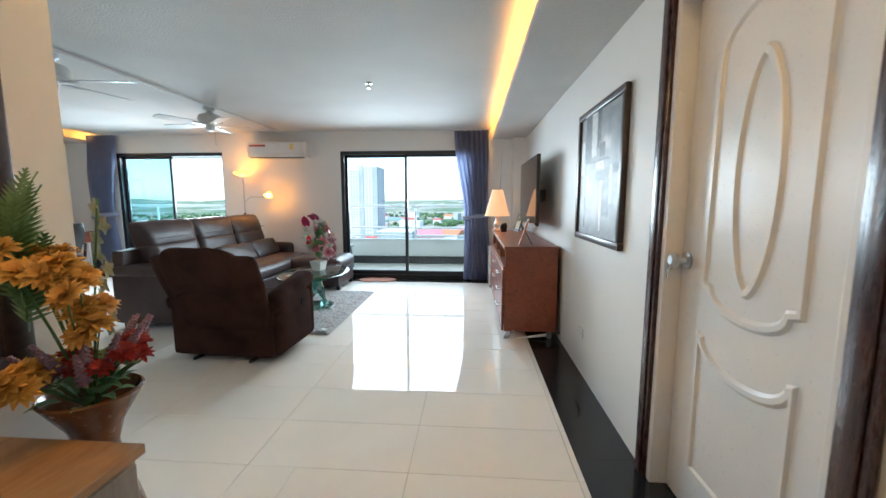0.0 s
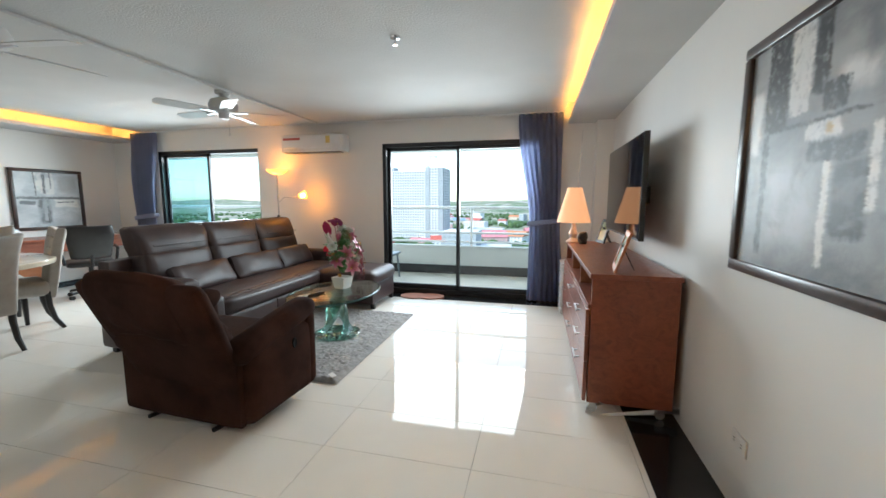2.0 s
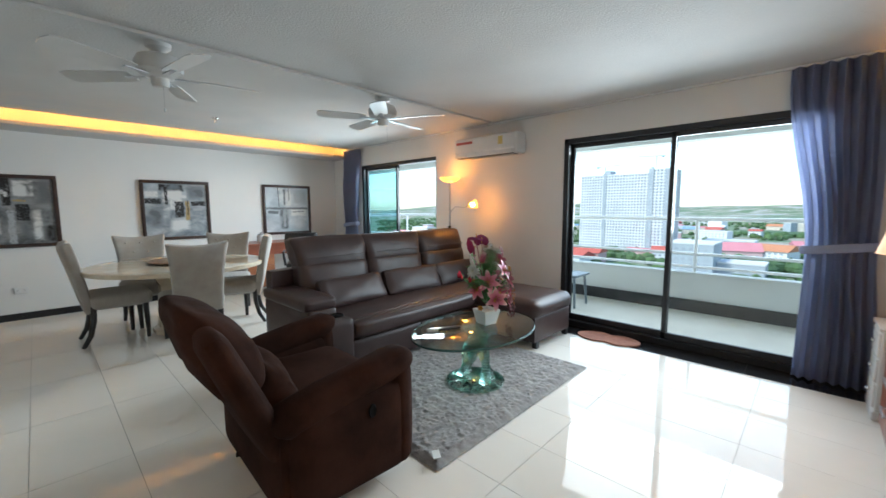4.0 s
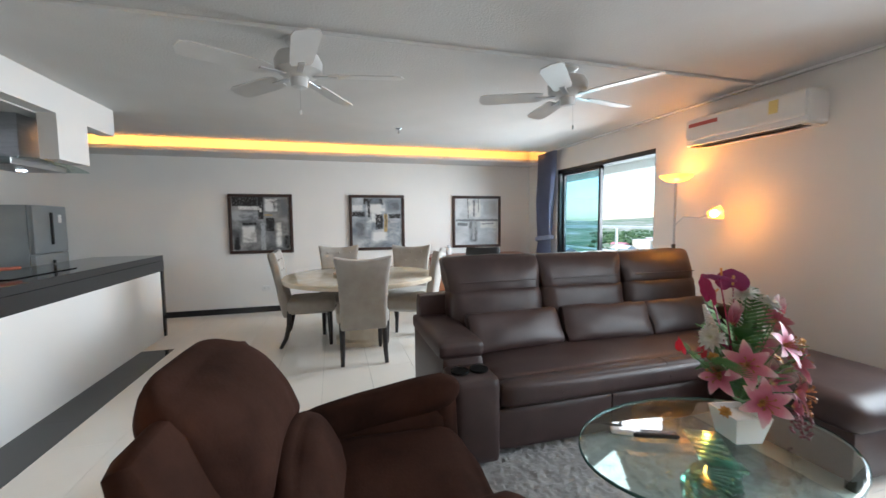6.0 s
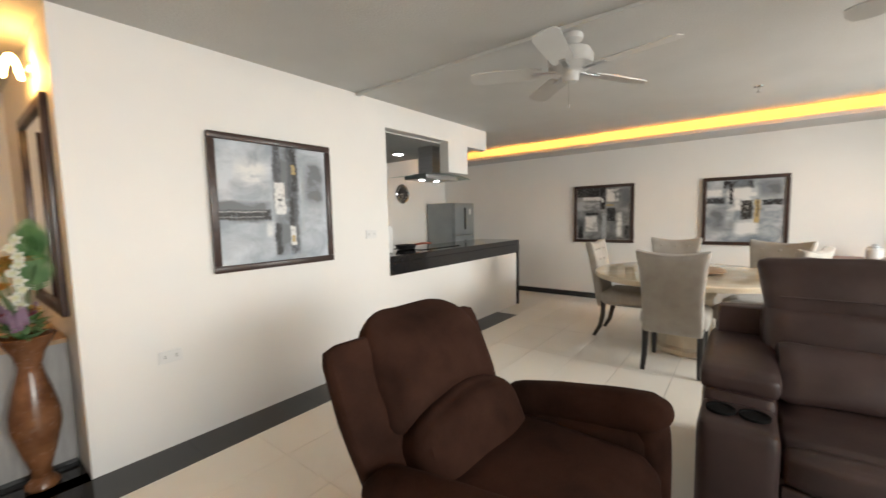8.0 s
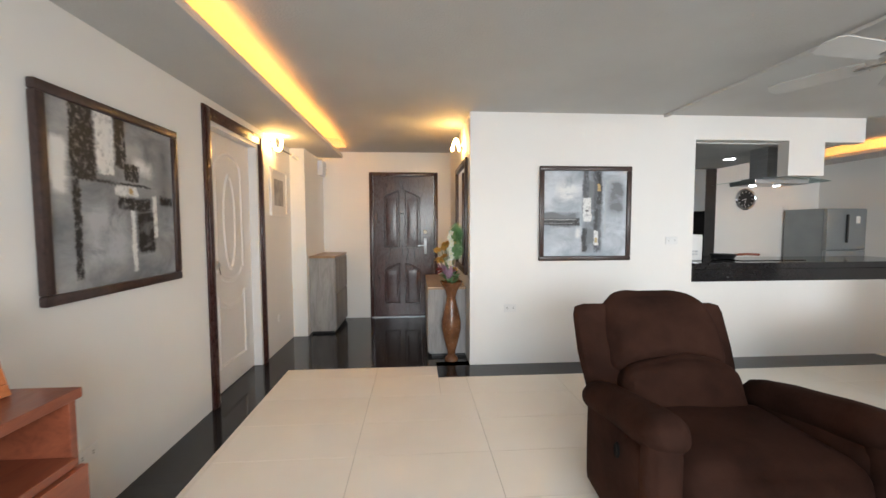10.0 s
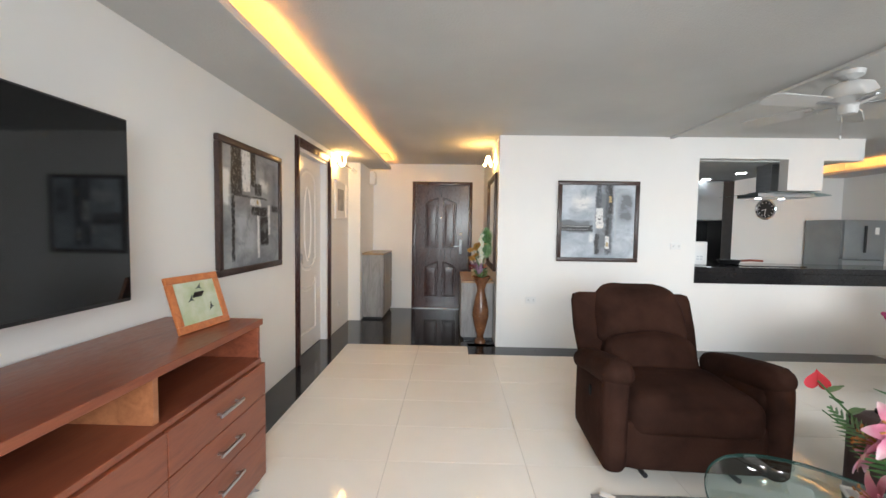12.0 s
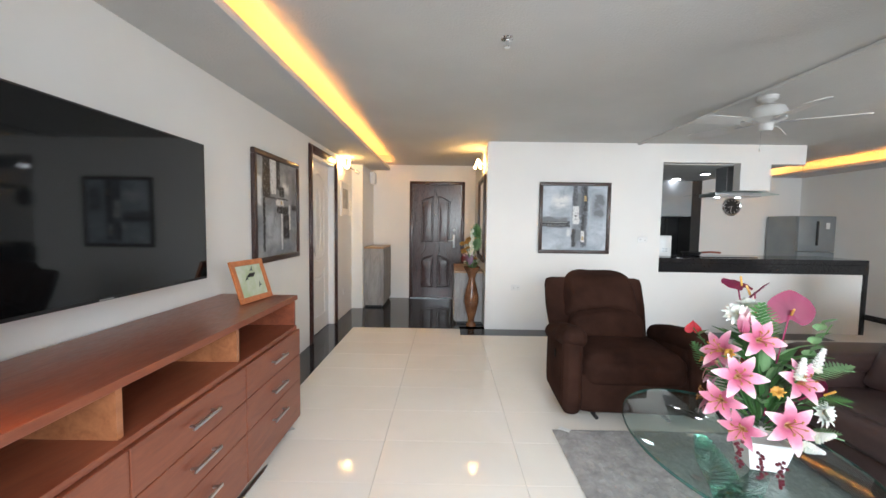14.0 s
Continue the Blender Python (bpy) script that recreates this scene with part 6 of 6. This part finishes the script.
    for i in range(8):
        t = 0.35 + 0.08 * i
        leaf(b, (.045 * t, -.36 * t, .16 + .27 * t), ((-1) ** i, .3, .4), 0.045, 0.034, PALELEAF if i % 2 else LEAF, 12)


build_bouquet()


def build_vase():
    v = thing("floor_vase", pose(-0.985, 1.235, 0.0), "tall brown bottle-shaped vase with dried autumn flowers", "vase")
    bm = lathe(bmesh.new(), [(0.062, 0), (0.068, 0.012), (0.062, 0.035), (0.04, 0.06), (0.042, 0.10), (0.07, 0.20), (0.098, 0.33), (0.096, 0.40), (0.07, 0.52), (0.05, 0.60), (0.045, 0.64), (0.060, 0.70), (0.112, 0.79), (0.106, 0.795), (0.052, 0.70), (0.036, 0.64)], 36, cap=False)
    part("body", bm, mottled("brown_glazed_ceramic", (0.09, 0.035, 0.015), (0.23, 0.10, 0.045), 9, (0.18, 0.3), 40, 0.05), v, "brown glazed body", True)
    part("base_disc", lathe(bmesh.new(), [(0.055, 0.001), (0.055, 0.01)], 24), BLACKPLASTIC, v)
    O = Vector((0, 0, 0.74))
    # three heads of yellow mums, at about 1.15, 1.02 and 0.90 m
    for count, x0, x1, y0, y1, z0, z1 in ((15, -0.05, 0.13, -0.20, -0.04, 1.08, 1.20), (5, 0.04, 0.12, -0.12, 0.0, 0.97, 1.06), (7, -0.10, 0.0, -0.20, -0.08, 0.86, 0.95)):
        for k in range(count):
            s = rnd.random()
            p = Vector((x0 + (x1 - x0) * s, rnd.uniform(y0, y1), z1 - (z1 - z0) * (0.6 * s + 0.4 * rnd.random())))
            stem(v, O, p, 0.002)
            blossom(v, "yellow_mum", YELLOW, p, (p.x + rnd.uniform(-.2, .4), p.y * 3 + rnd.uniform(-.3, .2), .6), 14, 0.044, 0.017, 14, 26, 3, "yellow chrysanthemum")
    for k in range(10):
        a = rnd.uniform(0, 6.28)
        p = Vector((0.05 + 0.07 * math.cos(a), 0.0 + 0.07 * math.sin(a), 0.875 + 0.04 * rnd.random()))
        stem(v, O, p, 0.002)
        blossom(v, "red_mum", DULLRED, p, (.4, -.2, .8), 11, 0.036, 0.014, 22, 25, 2, "small red chrysanthemum")
    for k in range(14):
        a = rnd.uniform(-2.2, 1.8)
        p = Vector((0.08 * math.cos(a), 0.08 * math.sin(a), 0.83 + 0.06 * rnd.random()))
        spike(v, p, (math.cos(a) * .6, math.sin(a) * .6, .9), 0.11, PURPLE, 0.012, "purple_spray")
    for k in range(64):
        a, e = rnd.uniform(0, 6.28), rnd.uniform(0.0, 1.1)
        d = Vector((math.cos(a) * math.cos(e), math.sin(a) * math.cos(e), math.sin(e)))
        p = O + Vector((d.x * .06, d.y * .06, 0.03 + 0.09 * rnd.random()))
        if p.x + d.x * .1 < -0.13:
            continue
        leaf(v, p, d, rnd.uniform(0.05, 0.09), rnd.uniform(0.02, 0.035), LEAF if k % 4 == 0 else PALELEAF, 40)
    for k in range(7):
        a = rnd.uniform(-1.5, 1.5)
        stem(v, O, (-0.06, -0.05, 1.15), 0.002)
        fern(v, (-0.06, -0.08, 0.98 + 0.03 * k), (0.05 * math.cos(a), 0.35 * math.sin(a), 1), 0.21, LEAF if k % 2 else PALELEAF)
    for k in range(9):
        p = Vector((0.01 + 0.015 * math.sin(k * 2), 0.05, 0.95 + 0.04 * k))
        blossom(v, "cream_orchid", CREAM, p, (.3, 1, .1), 5, 0.03, 0.02, 20, 20, 1, "cream orchid blossom")
    stem(v, O, (0.02, 0.05, 1.3), 0.0025)


build_vase()

# ---- the city beyond ----
GROUNDZ = -46.0


def build_city():
    m, n, l, p = nodes_of("distant_land")
    vec = coords(n, l)
    big, mid, fine = noise_node(n, l, vec, 0.006, 6.0), noise_node(n, l, vec, 0.03, 5.0), noise_node(n, l, vec, 0.15, 4.0)
    add = n.new("ShaderNodeMath"); add.operation = "MULTIPLY_ADD"
    l.new(mid, add.inputs[0]); add.inputs[1].default_value = 0.6; l.new(big, add.inputs[2])
    l.new(ramp(n, l, add.outputs[0], [(0.55, (0.06, 0.11, 0.05)), (0.75, (0.12, 0.18, 0.08)), (0.86, (0.30, 0.27, 0.20)), (0.97, (0.40, 0.40, 0.38))]), p.inputs["Base Color"])
    p.inputs["Roughness"].default_value = 0.95
    bump(n, l, p, fine, 0.6, 1.0)
    bm = bmesh.new()
    bmesh.ops.create_grid(bm, x_segments=90, y_segments=90, size=4500)
    for v in bm.verts:
        d = math.hypot(v.co.x, v.co.y)
        k = max(0, min(1, (d - 900) / 1600))
        v.co.z = GROUNDZ + k * 62 * max(0, 0.55 + noise.noise((v.co.x * .0011, v.co.y * .0011, 1))) * (1 if v.co.y > 0 else 0.4)
    bm.transform(Matrix.Translation((0, 500, 0)))
    tagged(part("ground", bm, m, None, smooth=True), "distant green and built-up land with low hills", "ground", "", "structure")
    glassy = mottled("facade_glass", (0.24, 0.265, 0.28), (0.34, 0.365, 0.38), 0.05, (0.5, 0.65), 0.4, 0.0)
    white = mottled("facade_white", (0.62, 0.63, 0.63), (0.74, 0.74, 0.73), 0.08, (0.7, 0.85), 2.0, 0.05)
    grey = mottled("facade_grey", (0.30, 0.33, 0.35), (0.38, 0.41, 0.43), 0.1, (0.7, 0.85), 2.0, 0.05)

    def tower(name, x0, x1, y0, y1, top, floors, bays, label):
        t = thing(name, pose(x0, y0, GROUNDZ), label, "building")
        w, d, h = x1 - x0, y1 - y0, top - GROUNDZ
        part("core", boxes(((0.8, 0.8, 0), (w - .8, d - .8, h))), glassy, t)
        fh = h / floors
        slabm = None
        for k in range(floors + 1):
            if slabm is None:
                slabm = part("floor_slab", boxes(((0, 0, -0.55), (w, d, 0.55))), white, t, m=pose(0, 0, k * fh)).data
            else:
                o = new("floor_slab", slabm)
                o.parent, o.location = t, (0, 0, k * fh)
        finm = None
        for k in range(bays + 1):
            x = (w - .7) * k / bays
            if finm is None:
                finm = part("pier", boxes(((0, -0.1, 0), (0.9, 1.2, h + .5))), white, t, m=pose(x, 0, 0)).data
            else:
                o = new("pier", finm)
                o.parent, o.location = t, (x, 0, 0)
        for k in range(5):
            part("side_pier", boxes(((w - 1.2, 0, 0), (w + .1, 0.9, h + .5))), white, t, m=pose(0, (d - .9) * k / 4, 0))
        return t, w, d, h

    t, w, d, h = tower("apartment_tower", -199, -126, 440, 472, 36, 27, 24, "tall white apartment tower under construction with balconies")
    part("lift_core", boxes(((26, 3, 0), (32, 18, h + 5))), grey, t)
    part("roof_house", boxes(((44, 4, h), (72, 18, h + 4)), ((56, 6, h + 4), (72, 16, h + 7))), white, t)
    part("shade_band", boxes(((25.5, -0.4, 0), (29, 1, h + 2))), grey, t)
    t2, w, d, h = tower("apartment_tower", -126, -105.5, 434, 472, 39, 28, 6, "white and grey end block of the apartment tower")
    part("grey_panel", boxes(((0.2, -0.5, 0), (5, 1, h + 1)), ((15.5, -0.5, 0), (20.8, 1, h + .2))), grey, t2)
    for x, y, z, s in ((-179, 458, 36, 1.4), (-125, 455, 43, -1.4)):
        c = thing("tower_crane", pose(x, y, z), "thin tower crane on the roof", "crane")
        part("mast", tube(bmesh.new(), [(0, 0, 0), (0, 0, 11)], 0.5, 4), grey, c)
        part("jib", tube(bmesh.new(), [(-6 * s, 0, 11), (13 * s, 0, 12)], 0.4, 4), grey, c)
        part("counterweight", boxes(((-7 * s if s > 0 else 5, -1, 9.5), (-5 * s if s > 0 else 7, 1, 11.5))), grey, c)
    r = random.Random(11)
    roofs = [plain("roof_red", (0.42, 0.10, 0.07), 0.8), plain("roof_orange", (0.46, 0.20, 0.10), 0.8), plain("roof_pink", (0.50, 0.20, 0.22), 0.8), plain("roof_grey", (0.35, 0.36, 0.37), 0.8), plain("roof_white", (0.60, 0.60, 0.58), 0.8), plain("roof_blue", (0.20, 0.30, 0.42), 0.7)]
    walls = [white, grey, plain("wall_cream", (0.56, 0.50, 0.40), 0.85), plain("wall_pink", (0.55, 0.38, 0.36), 0.85)]
    fixed = [(-99, 640, 34, 26, 14, 4, 0), (-54, 436, 40, 30, 9, 2, 3), (-92, 393, 30, 20, 8, 0, 0), (-28, 440, 34, 24, 10, 1, 0), (-140, 300, 26, 20, 9, 0, 0), (-165, 290, 24, 18, 7, 1, 2), (-66, 520, 44, 26, 11, 4, 0), (-57, 300, 26, 30, 24, 3, 1)]
    spots = fixed + [(r.uniform(-520, 170), r.uniform(300, 1100), r.uniform(12, 38), r.uniform(12, 28), r.choice((5, 6, 7, 8, 9, 12, 16)), r.randrange(6), r.randrange(4)) for _ in range(95)]
    for i, (x, y, w, d, h, ro, wa) in enumerate(spots):
        if i >= len(fixed) and -215 < x < -90 and 425 < y < 490:
            continue
        b = thing("house", pose(x, y, GROUNDZ + 0.1, 0, 0, r.uniform(-25, 25)), ("low building with a coloured roof in the town", "pale flat-roofed building in the town")[h > 10], "building", "town buildings")
        part("wall", boxes(((-w / 2, -d / 2, -3), (w / 2, d / 2, h))), walls[wa], b)
        if h > 10:
            part("roof", boxes(((-w / 2 - .3, -d / 2 - .3, h), (w / 2 + .3, d / 2 + .3, h + .9))), roofs[4], b)
        else:
            bm = prism(bmesh.new(), [(-d / 2 - 1, 0), (d / 2 + 1, 0), (0, d * .22)], w + 2)
            bm.transform(pose(0, 0, 0, 90, 0, 90))
            part("roof", bm, roofs[ro], b, m=pose(-w / 2 - 1, 0, h))
        if i < 45:
            for f in range(max(1, int(h // 3.2))):
                bm = bmesh.new()
                for k in range(max(2, int(w // 4))):
                    x0 = -w / 2 + 1.2 + k * (w - 2) / max(2, int(w // 4))
                    box(bm, (x0, -d / 2 - .12, 1 + 3.2 * f), (x0 + 1.8, -d / 2 + .05, 2.6 + 3.2 * f))
                part("window", bm, glassy, b)
    bm = bmesh.new()
    base = bmesh.new()
    bmesh.ops.create_icosphere(base, subdivisions=1, radius=1)
    bv, bf = [v.co.copy() for v in base.verts], [[v.index for v in f.verts] for f in base.faces]
    base.free()
    vs, fs = [], []
    for _ in range(5200):
        y = 180 + 1300 * r.random() ** 1.5
        x = r.uniform(-1.35, 0.45) * y
        if noise.noise((x * .008, y * .008, 4)) < -0.12:
            continue
        s = r.uniform(2.2, 5.0)
        o = len(vs)
        for v in bv:
            q = v * s * (0.75 + 0.5 * r.random())
            vs.append((x + q.x * 1.3, y + q.y * 1.3, GROUNDZ + s * .7 + q.z))
        fs += [[o + k for k in f] for f in bf]
    bm.free()
    me = bpy.data.meshes.new("tree_crowns")
    me.from_pydata(vs, [], fs)
    me.materials.append(mottled("far_foliage", (0.035, 0.07, 0.025), (0.09, 0.15, 0.05), 0.06, (0.9, 1.0), 1.5, 0.3))
    tagged(new("tree_crowns", me), "green tree crowns spread over the town", "trees", "", "stuff")


build_city()

# ---- pieces of the floor ----
lay_tiles()
lay_granite()
